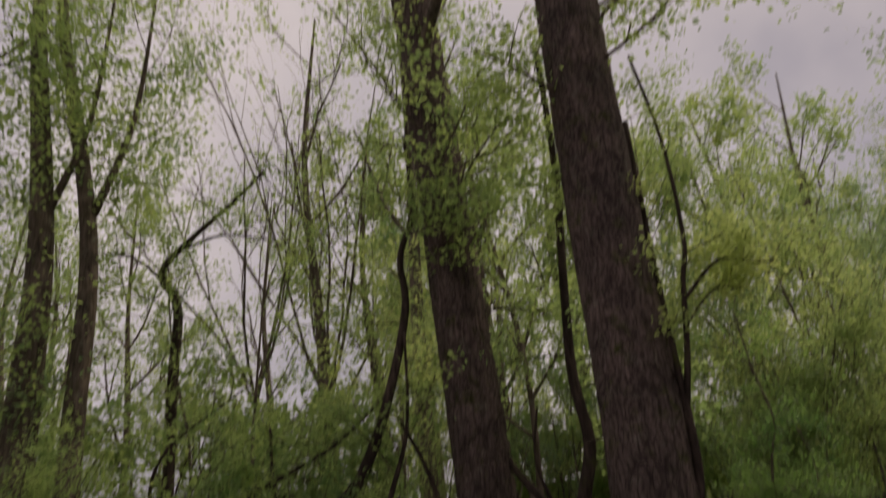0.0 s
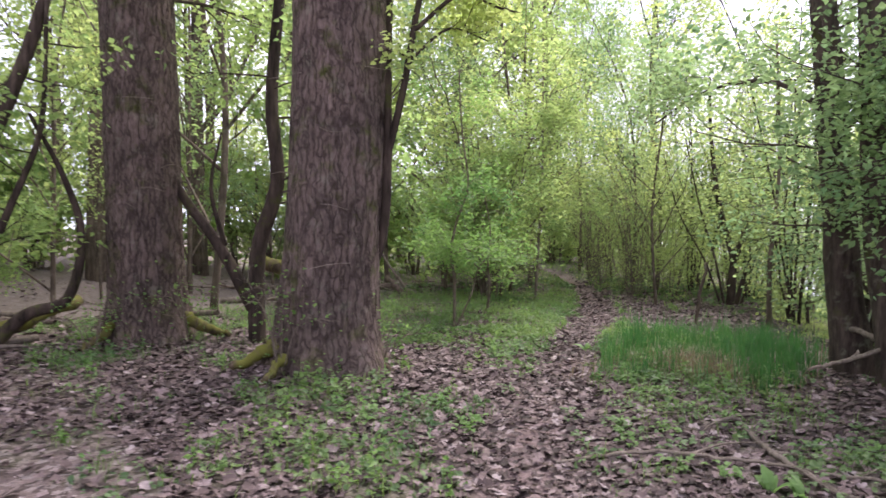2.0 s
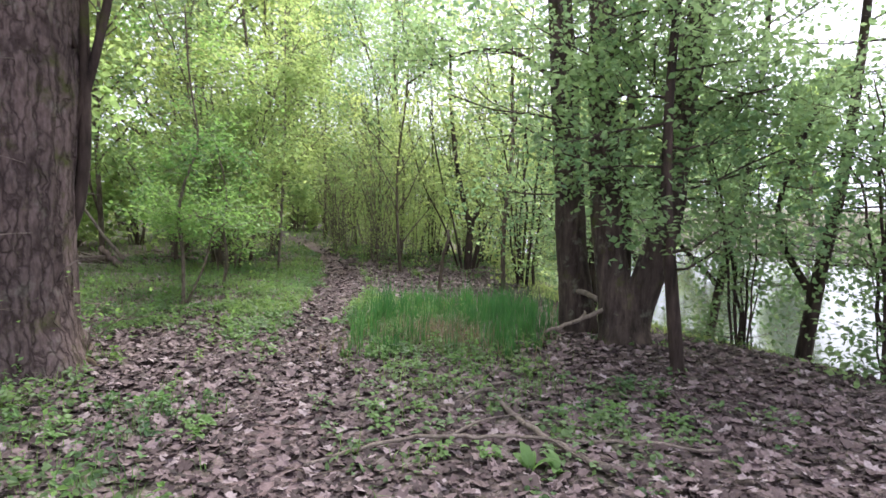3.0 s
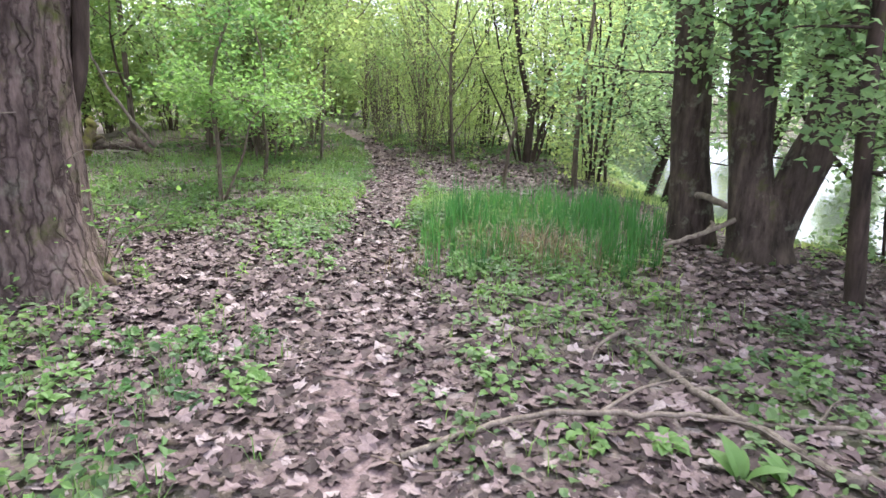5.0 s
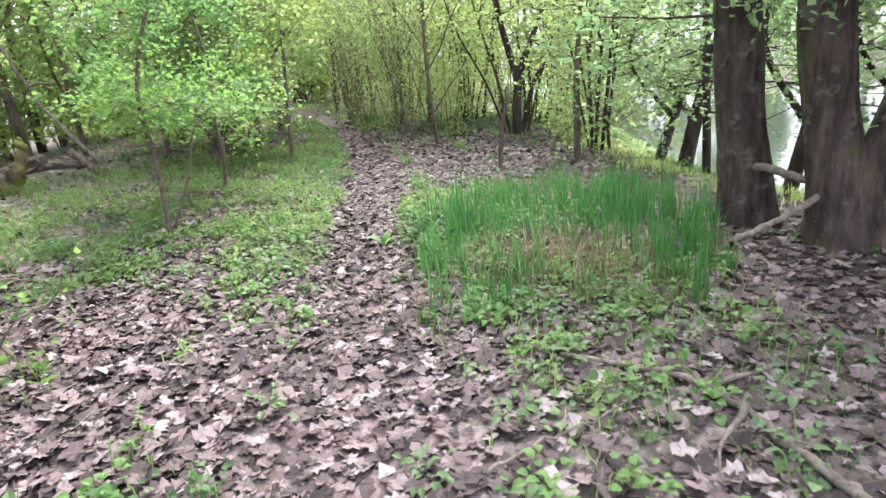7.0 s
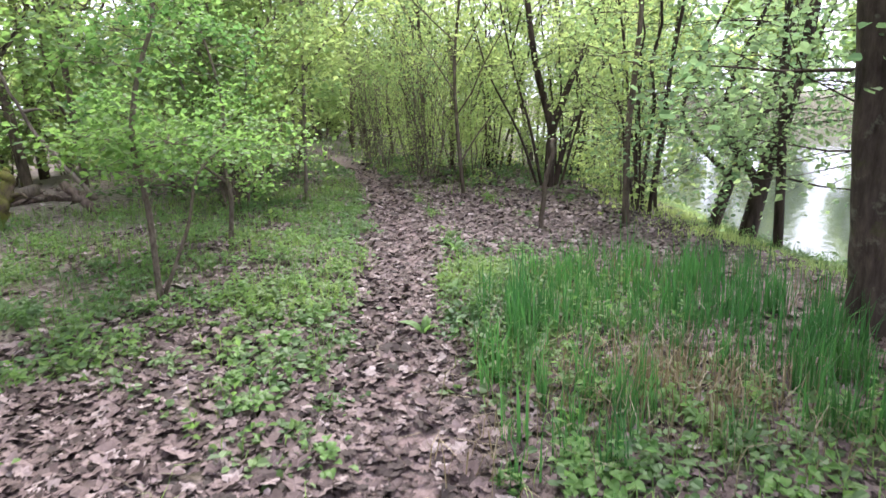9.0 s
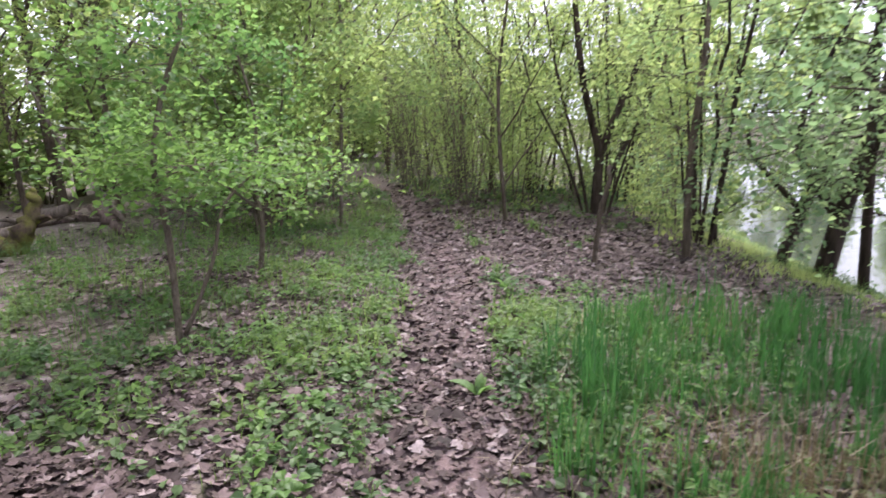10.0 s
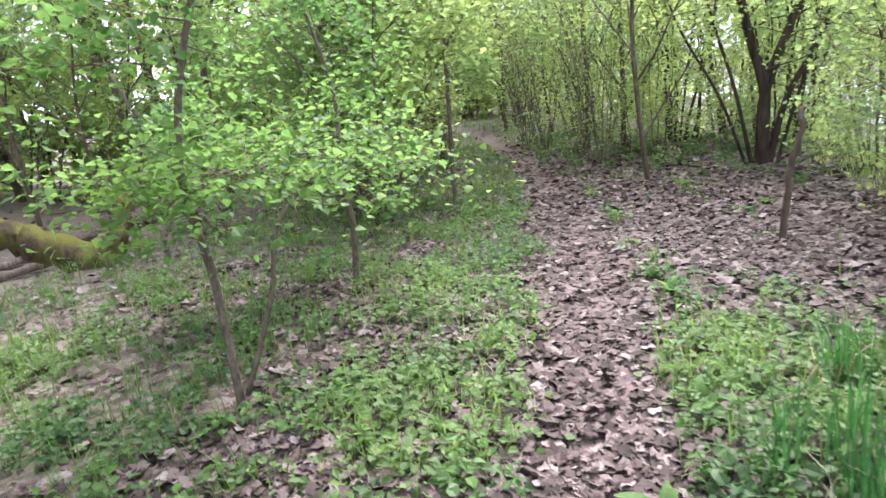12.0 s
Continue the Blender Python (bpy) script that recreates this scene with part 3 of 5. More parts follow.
    x, y = x + rng.normal(0, 0.036, len(x)), y + rng.normal(0, 0.036, len(x))
    blades(g, on_land(x, y), 0.46 * np.clip(tall, 0.35, 1.3), 0.0042, rng, 0.42)
    tagged(part("tall_grass", g, M_GRASS, None, "dense clump of tall lush green grass beside the path"), category="grass", kind="stuff")
    g, n = Geo(), 1700
    x, y = scatter(n, (5.2, 10.2, 3.9, 7.7), rng)
    keep = inside(x, y, SEDGE_EDGE)
    blades(g, on_land(x[keep], y[keep]), 0.26, 0.003, rng, 1.3)
    x, y = rng.normal(6.75, 0.3, 600), rng.normal(5.3, 0.33, 600)
    blades(g, on_land(x, y), 0.3, 0.003, rng, 0.9)
    tagged(part("dry_grass", g, M_STRAW, None, "dry straw-coloured stalks at the foot of the grass clump"), category="dry grass", kind="stuff")


ground_cover()


# ---- trees ----
def thing(name, base, label, category, group=""):
    ob = new(name)
    ob.location = base
    ob.empty_display_size = 0.3
    return tagged(ob, label, category, group)


def big_trunk(geo, axis_pts, r_base, r_top, flare, rng, sides=96, rings=110):
    """A thick trunk with deep upright furrows and root flare."""
    line = spline(axis_pts, max(2, rings // (len(axis_pts) - 1)))
    k = len(line)
    ang = np.linspace(0, 2 * np.pi, sides, endpoint=False)
    h = line[:, 2] - line[0, 2]
    r = r_base + (r_top - r_base) * (h / h[-1])
    root = 1 + 0.5 * np.clip(np.sin(ang * 5 + 1.1) + 0.6 * np.sin(ang * 3 + 0.4), -0.6, 2)
    v = []
    for i in range(k):
        fl = flare * math.exp(-max(h[i], 0) / 0.32) * root
        lump = np.array([noise.noise((math.cos(a) * 1.2, math.sin(a) * 1.2, h[i] * 0.5)) + 0.35 * noise.noise((math.cos(a) * 2.6, math.sin(a) * 2.6, h[i] * 1.6)) for a in ang]) * 0.06
        rid = np.array([1 - abs(noise.noise((math.cos(a) * 9.0 * r[i] / 0.4, math.sin(a) * 9.0 * r[i] / 0.4, h[i] * 2.2))) * 2.6 for a in ang]) * 0.024
        rad = r[i] * (1 + lump) + fl + rid - 0.015
        v.append(np.stack([line[i, 0] + rad * np.cos(ang), line[i, 1] + rad * np.sin(ang), np.full(sides, line[i, 2])], 1))
    f = [(i * sides + j, i * sides + (j + 1) % sides, (i + 1) * sides + (j + 1) % sides, (i + 1) * sides + j) for i in range(k - 1) for j in range(sides)]
    geo.add(np.concatenate(v), f)


def poplar(base, top_shift, height, r_base, r_top, flare, label, seed, limbs, leaf_mat, suckers=()):
    """A huge old tree: furrowed trunk, high limbs, thin spring crown, leafy shoots low on the trunk."""
    rng = np.random.default_rng(seed)
    bx, by = base
    bz = at(bx, by) - 0.12
    t = thing("tree", (bx, by, bz), label, "tree", "old trees by the path")
    sx, sy = top_shift
    g = Geo()
    big_trunk(g, [(0, 0, 0), (sx * 0.12, sy * 0.12, height * 0.12), (sx * 0.35, sy * 0.35, height * 0.4), (sx, sy, height)], r_base, r_top, flare, rng)
    trunk = part("trunk", g, M_BARK, t, "deeply furrowed grey-brown bark", True)
    tips, fine = [], Geo()
    for j in range(limbs):
        f = 0.45 + 0.55 * j / max(limbs - 1, 1)
        a = rng.uniform(0, 2 * np.pi)
        g = Geo()
        grow(g, tips, rng, (sx * f, sy * f, height * f), (math.cos(a), math.sin(a), 0.8), 5.5 - 2 * f, 0.16 * (1.3 - f), 2, 0.2, 0.8, 4, fine=fine)
        part("limb", g, M_BARK_GREY, t, smooth=True)
    for (h, a, ln) in suckers:
        g = Geo()
        f = h / height
        grow(g, tips, rng, (sx * f, sy * f, h), (math.cos(radians(a)), math.sin(radians(a)), 0.35), ln, 0.03, 1, -0.05, 1.0, 7, fine=fine)
        part("limb", g, M_BARK_GREY, t, smooth=True)
    twig_part(fine, M_BARK_GREY, t)
    for j in range(9):
        a, h = radians(-120) + rng.uniform(-1.2, 1.3), rng.uniform(0.5, 4.6)
        r = (r_base + flare * math.exp(-h / 0.32)) * 0.97
        f = h / height
        p = np.array([sx * f + r * math.cos(a), sy * f + r * math.sin(a), h])
        side = np.array([-math.sin(a), math.cos(a), 0]) * rng.choice((-1, 1))
        out = np.array([math.cos(a), math.sin(a), 0])
        ln = rng.uniform(0.15, 0.5)
        g = Geo()
        tube(g, spline([p, p + out * 0.06 + side * ln * 0.5 + np.array([0, 0, rng.uniform(-0.04, 0.06)]), p + out * 0.1 + side * ln + np.array([0, 0, rng.uniform(-0.1, 0.08)])], 4), 0.005, 0.002, 5)
        part("twig", g, M_DEAD, trunk, "bare dead twig", True)
    g = Geo()
    foliage(g, tips, rng, 60, 0.1, 0.2, 0.4)
    part("crown", g, leaf_mat, t, "fresh yellow-green spring leaves")
    return t


tree_a = poplar((2.42, 10.13), (-0.7, 0.1), 20, 0.45, 0.38, 0.2, "huge old tree with furrowed bark and mossy root flare", 5, 7, M_FRESH, [(6.2, -60, 2.4), (7.0, -20, 2.6), (5.2, -100, 2.0), (8.0, 20, 2.4), (4.3, -30, 1.6), (9.0, -80, 2.6), (5.6, -125, 1.8), (6.6, -95, 2.2), (4.9, -75, 1.6), (7.6, -135, 2.2)])
tree_b = poplar((3.55, 7.26), (0.7, -0.1), 20, 0.49, 0.4, 0.2, "huge old tree with furrowed bark and ivy-clad base", 6, 7, M_FRESH, [(6.5, 200, 1.8), (7.4, -55, 2.6), (7.0, -38, 2.4), (8.3, 100, 2.2), (8.0, -20, 3.0), (9.0, -50, 3.2), (7.8, 5, 2.8), (10.0, -30, 3.4), (9.4, 20, 3.0)])


def stems(name, base, lines, mat, label, category, seed, leafy=(), leaf_mat=None, per=20, size=0.08, sides=8, twig=(5, 0.9, 0.35), group="", flat=0.5, spread=0.12, rough=0.0, part_name="stem", low=0.25, flare=0.0, full=False):
    """A tree or bush of given stems: lines of (points, r0, r1) from its base; twigs grow along the stems named leafy."""
    rng = np.random.default_rng(seed)
    bx, by = base
    t = thing(name, (bx, by, at(bx, by)), label, category, group)
    off = np.array([bx, by, at(bx, by)])
    tips, fine = [], Geo()
    for i, (pts, r0, r1) in enumerate(lines):
        g = Geo()
        line = spline(pts, 6) - off
        if rough:
            line = line + rng.normal(0, rough, line.shape) * (np.linspace(0, 1, len(line))[:, None] > 0.05)
        hh = line[:, 2] - line[0, 2]
        rad = r0 + (r1 - r0) * np.linspace(0, 1, len(line)) + flare * r0 * np.exp(-np.maximum(hh - 0.3, 0) / 0.25)
        tube(g, line, r0, r1, sides + (6 if flare else 0), radii=rad, rough=0.04 if flare else 0.0, rng=rng)
        if i in leafy:
            n, ln, lift = twig
            for j in range(n):
                f = low + (0.99 - low) * (j + rng.uniform(0, 0.9)) / n
                s = line[int(f * (len(line) - 1))]
                a = rng.uniform(0, 2 * np.pi)
                grow(fine, tips, rng, s, (math.cos(a), math.sin(a), lift), ln * rng.uniform(0.6, 1.3), min(0.014, max(0.005, r1 * 0.5)), 1, lift, 0.9, 5, 0.2, 4)
        part(part_name, g, mat, t, smooth=True)
    twig_part(fine, mat, t)
    if tips and leaf_mat:
        g = Geo()
        foliage(g, tips, rng, per, size, spread, flat, full)
        part("crown", g, leaf_mat, t)
    return t


# the dark slim tree behind the great trunk, with its bent limbs
stems("tree", (3.55, 9.4), [([(3.55, 9.4, -0.2), (3.55, 9.39, 1.08), (3.76, 9.26, 2.0), (3.7, 9.29, 3.0), (3.78, 9.26, 4.2), (4.0, 9.2, 6.5), (4.1, 9.3, 9.0)], 0.12, 0.05),
      ([(3.5, 9.42, 0.4), (3.13, 9.64, 1.2), (2.74, 9.88, 1.85), (2.5, 10.0, 2.5)], 0.09, 0.04), ([(3.2, 9.6, 1.2), (3.0, 9.5, 1.9), (3.1, 9.4, 2.6)], 0.035, 0.015)],
      M_BARK_DARK, "slim dark tree with bent mossy limbs behind the great trunk", "tree", 31, (0,), M_FRESH, 40, 0.1, twig=(18, 1.6, 0.1))
stems("vine", (3.93, 6.85), [([(3.82, 7.1, 0.85), (3.96, 6.99, 1.15), (4.03, 6.95, 1.55), (4.05, 6.94, 2.1), (4.06, 6.96, 2.74), (4.07, 6.97, 3.4), (4.1, 6.99, 4.2), (4.18, 7.02, 6.0)], 0.055, 0.035), ([(3.97, 6.98, 1.9), (4.07, 6.93, 2.25), (4.18, 6.83, 2.88), (4.28, 6.76, 3.6), (4.4, 6.7, 4.2), (4.5, 6.8, 5.6), (4.4, 6.9, 7.0)], 0.045, 0.02),
      ([(4.26, 6.78, 3.4), (4.7, 6.6, 3.8), (5.1, 6.5, 3.72), (5.4, 6.45, 3.7)], 0.025, 0.008), ([(4.22, 6.8, 3.1), (4.7, 6.8, 3.5), (5.3, 6.9, 3.5)], 0.018, 0.006), ([(3.95, 6.87, 2.5), (3.75, 6.82, 3.0), (3.5, 6.85, 3.6)], 0.02, 0.008)],
      M_BARK_DARK, "thick dark climbing stem with crooked limbs on the great trunk", "vine", 32, (1, 2, 3), M_YELLOW, 26, 0.07, twig=(8, 0.5, 0.35), low=0.4)
# the many-stemmed dark bush at the edge of the hollow
stems("bush", (0.15, 10.2), [([(0.17, 10.19, -0.3), (-0.04, 10.22, 1.16), (0.52, 10.14, 1.93), (0.95, 10.07, 2.91), (1.36, 10.01, 4.37), (1.35, 10.01, 5.28), (1.63, 9.96, 6.18), (1.6, 10.0, 7.6)], 0.11, 0.03),
      ([(-0.04, 10.22, 1.1), (-0.49, 10.3, 1.33), (-0.74, 10.33, 1.95), (-0.8, 10.4, 2.8)], 0.05, 0.02), ([(0.26, 10.18, -0.1), (0.68, 10.11, 1.0), (0.96, 10.07, 1.72), (1.24, 10.03, 2.6), (1.3, 9.9, 4.0)], 0.06, 0.02),
      ([(0.59, 10.37, -0.15), (1.05, 10.3, 0.36), (1.5, 10.23, 0.56), (1.65, 10.2, 1.3), (1.48, 10.22, 2.0), (1.13, 10.27, 2.75)], 0.09, 0.02)],
      M_BARK_DARK, "dark many-stemmed bush with sinuous mossy stems", "bush", 33, (0, 1, 2), M_FRESH, 26, 0.09, twig=(10, 1.2, 0.1))
stems("bush", (-1.3, 10.4), [([(-1.31, 10.4, -0.4), (-1.73, 10.47, 0.57), (-1.84, 10.48, 1.1), (-1.25, 10.39, 1.71), (-0.73, 10.31, 1.99), (0.14, 10.17, 2.4), (0.97, 10.04, 3.08)], 0.06, 0.02),
      ([(-1.84, 10.48, 1.0), (-2.18, 10.54, 1.56), (-2.5, 10.59, 1.9), (-2.3, 10.6, 2.6), (-1.2, 10.5, 3.4)], 0.045, 0.015)],
      M_BARK_DARK, "crooked dark bush leaning over the hollow", "bush", 34, (0, 1), M_FRESH, 26, 0.09, twig=(9, 1.2, 0.1))
# trunk pair beyond the hollow
for (bx, by, r, hh, sx) in ((-6.1, 14.9, 0.42, 19, -0.8), (-5.1, 14.9, 0.27, 18, -1.2)):
    stems("tree", (bx, by), [([(bx, by, -0.6), (bx, by, 3.5), (bx - 0.05, by, 8), (bx + sx, by + 0.2, 14), (bx + 1.4 * sx, by + 0.3, hh)], r, 0.1),
          ([(bx, by, 8.5), (bx + 0.8, by - 0.2, 11), (bx + 1.2, by - 0.4, 15)], 0.1, 0.03)],
          M_BARK_GREY, "tall grey-brown tree standing in the hollow", "tree", int(40 + r * 100), (0, 1), M_FRESH, 24, 0.13, 10, (26, 2.4, 0.1), "trees in the hollow", spread=0.25, low=0.14)

stems("tree", (-3.8, 17.8), [([(-3.8, 17.8, -0.6), (-3.8, 17.8, 4.85), (-3.75, 17.81, 7.0), (-4.2, 17.87, 8.1), (-3.5, 17.77, 9.0), (-2.4, 17.6, 10.0), (-1.4, 17.4, 11.0)], 0.16, 0.05), ([(-3.6, 17.8, 8.8), (-2.6, 17.7, 9.1), (-1.4, 17.6, 8.9)], 0.05, 0.02), ([(-3.9, 17.8, 7.6), (-5.0, 17.9, 8.6), (-6.0, 18, 8.8)], 0.05, 0.02)],
      M_BARK_DARK, "crooked dark tree with an angled bare top", "tree", 45, (0, 1, 2), M_FRESH, 6, 0.12, 8, (7, 1.6, 0.2), "trees in the hollow")


def fan_tree(base, seed, height, fork, count, r, label):
    """A bare tree whose limbs fan out upwards from one fork."""
    rng = np.random.default_rng(seed)
    bx, by = base
    t = thing("tree", (bx, by, at(bx, by)), label, "tree", "trees in the hollow")
    g, tips, fine = Geo(), [], Geo()
    tube(g, spline([(0, 0, -0.3), (0.1, 0, fork * 0.5), (0, 0, fork)], 5), r, r * 0.8, 8)
    part("trunk", g, M_BARK_GREY, t, smooth=True)
    for j in range(count):
        a = 2 * np.pi * j / count + rng.uniform(0, 0.5)
        g = Geo()
        grow(g, tips, rng, (0, 0, fork * rng.uniform(0.8, 1.0)), (math.cos(a) * 0.55, math.sin(a) * 0.55, 1.0), (height - fork) * rng.uniform(0.8, 1.1), r * 0.5, 2, 0.12, 0.5, 4, 0.08, 5, fine)
        part("limb", g, M_BARK_GREY, t, smooth=True)
    twig_part(fine, M_BARK_GREY, t)
    g = Geo()
    foliage(g, tips, rng, 4, 0.12, 0.12, 0.4)
    part("crown", g, M_YELLOW, t, "a few opening leaves")
    return t


fan_tree((0.3, 24.0), 46, 17, 5.0, 7, 0.13, "bare tree with limbs fanning out upwards")
fan_tree((-2.6, 27.0), 47, 18, 6.0, 6, 0.14, "bare tree with limbs fanning out upwards")

# the cluster of stems at the river bank
def lumpy_stem(geo, line, radii, seed, sides=22):
    """A stout stem with smooth swellings and an uneven foot."""
    line = np.asarray(line, float)
    tube(geo, line, 1, 1, sides, radii=np.asarray(radii, float))
    v = geo.v[-1]
    mid = np.concatenate([np.repeat(line, sides, 0), line[:1], line[-1:]])
    for i in range(len(v) - 2):
        p, o = mid[i], v[i] - mid[i]
        h = max(p[2] + 0.1, 0.0)
        ang = math.atan2(o[1], o[0])
        k = 1 + 0.16 * noise.noise(Vector((o[0] * 6 + seed, o[1] * 6, p[2] * 1.7))) + 0.05 * noise.noise(Vector((o[0] * 22, o[1] * 22 + seed, p[2] * 5)))
        k += 0.3 * math.exp(-h / 0.22) * max(math.sin(ang * 4 + seed) + 0.3 * math.sin(ang * 7), -0.4)
        v[i] = p + o * k


def bank_tree(base, lines, label, seed, limbs=(), foot=None):
    """Stout smooth-barked stems that rise from one swollen, mossy foot."""
    rng = np.random.default_rng(seed)
    off = np.array([*base, at(*base)])
    t = thing("tree", tuple(off), label, "tree", "bank trees")
    tips, fine = [], Geo()
    for k, (pts, r0, r1) in enumerate(lines):
        line = spline(pts, 9) - off
        h = line[:, 2] - line[0, 2]
        rad = r0 + (r1 - r0) * (h / h[-1]) + 0.22 * r0 * np.exp(-np.maximum(h - 0.35, 0) / 0.28)
        g = Geo()
        lumpy_stem(g, line, rad, seed + k * 3.7)
        part("stem", g, M_BARK_RIVER, t, smooth=True)
        for j in range(16):
            f = 0.58 + 0.4 * (j + rng.uniform(0, 0.9)) / 16
            a = rng.uniform(0, 2 * np.pi)
            grow(fine, tips, rng, line[int(f * (len(line) - 1))], (math.cos(a), math.sin(a), 0.2), rng.uniform(0.8, 1.9), 0.014, 1, 0.15, 0.9, 5, 0.2, 4)
    for pts, r0, r1 in limbs:
        line = spline(pts, 6) - off
        g = Geo()
        tube(g, line, r0, r1, 8)
        part("limb", g, M_BARK_RIVER, t, smooth=True)
        for j in range(9):
            f = 0.3 + 0.68 * (j + rng.uniform(0, 0.9)) / 9
            a = rng.uniform(0, 2 * np.pi)
            grow(fine, tips, rng, line[int(f * (len(line) - 1))], (math.cos(a), math.sin(a), 0.1), rng.uniform(0.5, 1.2), 0.008, 1, 0.05, 0.9, 5, 0.2, 4)
    if foot:
        (fx, fy), r, top = foot
        line = spline([(fx, fy, at(fx, fy) - 0.35), (fx, fy, 0.0), (fx + 0.03, fy, top)], 7) - off
        g = Geo()
        lumpy_stem(g, line, np.linspace(r * 1.25, r * 0.55, len(line)), seed + 20)
        part("foot", g, M_MOSSY_FOOT, t, "swollen mossy foot where the stems join", True)
    twig_part(fine, M_BARK_RIVER, t)
    g = Geo()
    foliage(g, tips, rng, 34, 0.064, 0.13, 0.5, True)
    part("crown", g, M_COOL, t)
    return t


bank_tree((8.4, 4.5), [([(8.45, 4.4, -0.5), (8.42, 4.46, 0.0), (8.4, 4.5, 0.5), (8.37, 4.55, 1.1), (8.36, 4.62, 2.0), (8.15, 4.75, 4.5), (8.0, 4.9, 8)], 0.19, 0.08)],
          "brown-barked tree with a mossy foot on the river bank", 51, [([(8.3, 4.65, 2.7), (8.2, 5.3, 3.15), (8.3, 6.2, 3.2), (8.6, 7.2, 2.95)], 0.035, 0.01)])
bank_tree((7.97, 3.73), [([(7.94, 3.74, -0.5), (7.91, 3.8, 0.0), (7.9, 3.86, 0.5), (7.885, 3.95, 1.1), (7.87, 4.02, 2.0), (7.85, 4.1, 3.8), (7.9, 4.2, 8)], 0.185, 0.075),
          ([(7.98, 3.74, -0.5), (7.99, 3.68, 0.05), (8.0, 3.58, 0.5), (8.02, 3.44, 1.0), (8.04, 3.37, 1.4), (8.08, 3.33, 2.1), (8.3, 3.1, 4.2), (8.6, 2.8, 8)], 0.175, 0.07),
          ([(8.3, 3.85, -0.5), (8.27, 3.85, 0.6), (8.4, 3.92, 2.2), (8.5, 3.9, 4.5), (8.4, 4.0, 7)], 0.055, 0.02), ([(8.03, 3.4, 1.2), (8.2, 3.3, 1.7), (8.5, 3.3, 2.6), (8.8, 3.2, 4.5)], 0.07, 0.02)],
          "many-stemmed brown tree forking low over the river bank", 52, [([(7.87, 4.0, 2.2), (7.3, 3.9, 2.6), (6.7, 3.7, 2.65)], 0.025, 0.008), ([(8.1, 3.3, 2.0), (7.6, 2.9, 2.3), (7.2, 2.4, 2.35)], 0.025, 0.008)], ((7.96, 3.74), 0.3, 0.5))
stems("tree", (6.95, 2.95), [([(6.95, 2.95, -0.2), (6.88, 3.05, 0.83), (6.84, 3.11, 1.7), (6.9, 3.1, 3.0), (7.1, 3.0, 5)], 0.065, 0.025)],
      M_BARK_DARK, "thin dark young tree at the edge of the bank", "tree", 53, (0,), M_COOL, 26, 0.065, 10, (18, 0.75, 0.1), "bank trees")
for k, (bx, by, lx, ly, r) in enumerate(((12.6, 6.0, 0.35, -0.45, 0.12), (11.95, 5.5, 0.0, 0.1, 0.06), (10.3, 4.4, 0.3, -0.5, 0.08), (9.2, 2.2, 0.3, -0.3, 0.09), (8.4, 1.2, 0.2, 0.1, 0.1), (13.4, 6.6, 0.5, -0.7, 0.09), (9.9, 3.3, 0.6, -0.3, 0.06))):
    z = at(bx, by)
    stems("tree", (bx, by), [([(bx, by, z - 0.2), (bx + lx * 0.4, by + ly * 0.4, z + 0.9), (bx + lx, by + ly, z + 2.2), (bx + 1.4 * lx, by + 1.4 * ly, z + 4.5), (bx + 1.5 * lx, by + 1.2 * ly, z + 7)], r, 0.025),
          ([(bx + lx * 0.3, by + ly * 0.3, z + 0.7), (bx - 0.3 * ly, by + lx, z + 1.7), (bx - 0.6 * ly + 0.4, by + lx - 0.5, z + 3.4)], r * 0.5, 0.015)],
          M_BARK_DARK, "dark crooked tree leaning over the water", "tree", 60 + k, (0, 1), M_COOL, 21, 0.07, 8, (18, 1.5, 0.05), "crooked bank trees")

# saplings left of the path
stems("sapling", (6.35, 8.95), [([(6.34, 8.96, -0.2), (6.34, 8.96, 0.62), (6.3, 8.99, 1.1), (6.35, 8.95, 1.49), (6.41, 8.9, 1.73), (6.5, 8.85, 2.1), (6.45, 8.95, 2.9), (6.5, 9.1, 3.8)], 0.025, 0.01),
      ([(6.37, 8.93, 0.0), (6.53, 8.79, 0.49), (6.61, 8.73, 0.86), (6.9, 8.8, 1.05)], 0.016, 0.008), ([(6.3, 9.0, 1.05), (6.55, 9.1, 1.12), (6.8, 9.15, 1.08)], 0.012, 0.006)],
      M_BARK_YOUNG, "young forked tree with layered bright leaves beside the path", "sapling", 71, (0, 2), M_LEAFY, 28, 0.045, 8, (17, 0.8, 0.0), flat=0.72, spread=0.07, low=0.54, full="lobed")
stems("sapling", (7.9, 10.2), [([(7.91, 10.18, -0.2), (7.95, 10.13, 0.43), (7.93, 10.16, 0.8), (8.0, 10.2, 1.5), (7.9, 10.4, 2.4)], 0.03, 0.01), ([(7.93, 10.15, 0.6), (7.5, 10.3, 1.0), (7.2, 10.6, 1.5)], 0.015, 0.007)],
      M_BARK_YOUNG, "small bushy sapling with fresh leaves", "sapling", 72, (0, 1), M_LEAFY, 28, 0.05, 7, (13, 0.62, 0.05), flat=0.72, spread=0.08, low=0.35, full="lobed")
stems("sapling", (11.4, 12.7), [([(11.4, 12.7, -0.4), (11.46, 12.63, 1.5), (11.5, 12.59, 3.0), (11.5, 12.6, 5.5)], 0.035, 0.015)],
      M_DEAD, "pale straight young tree beside the path", "sapling", 73, (0,), M_YELLOW, 36, 0.1, 7, (24, 1.4, -0.05), flat=0.7, full=True)
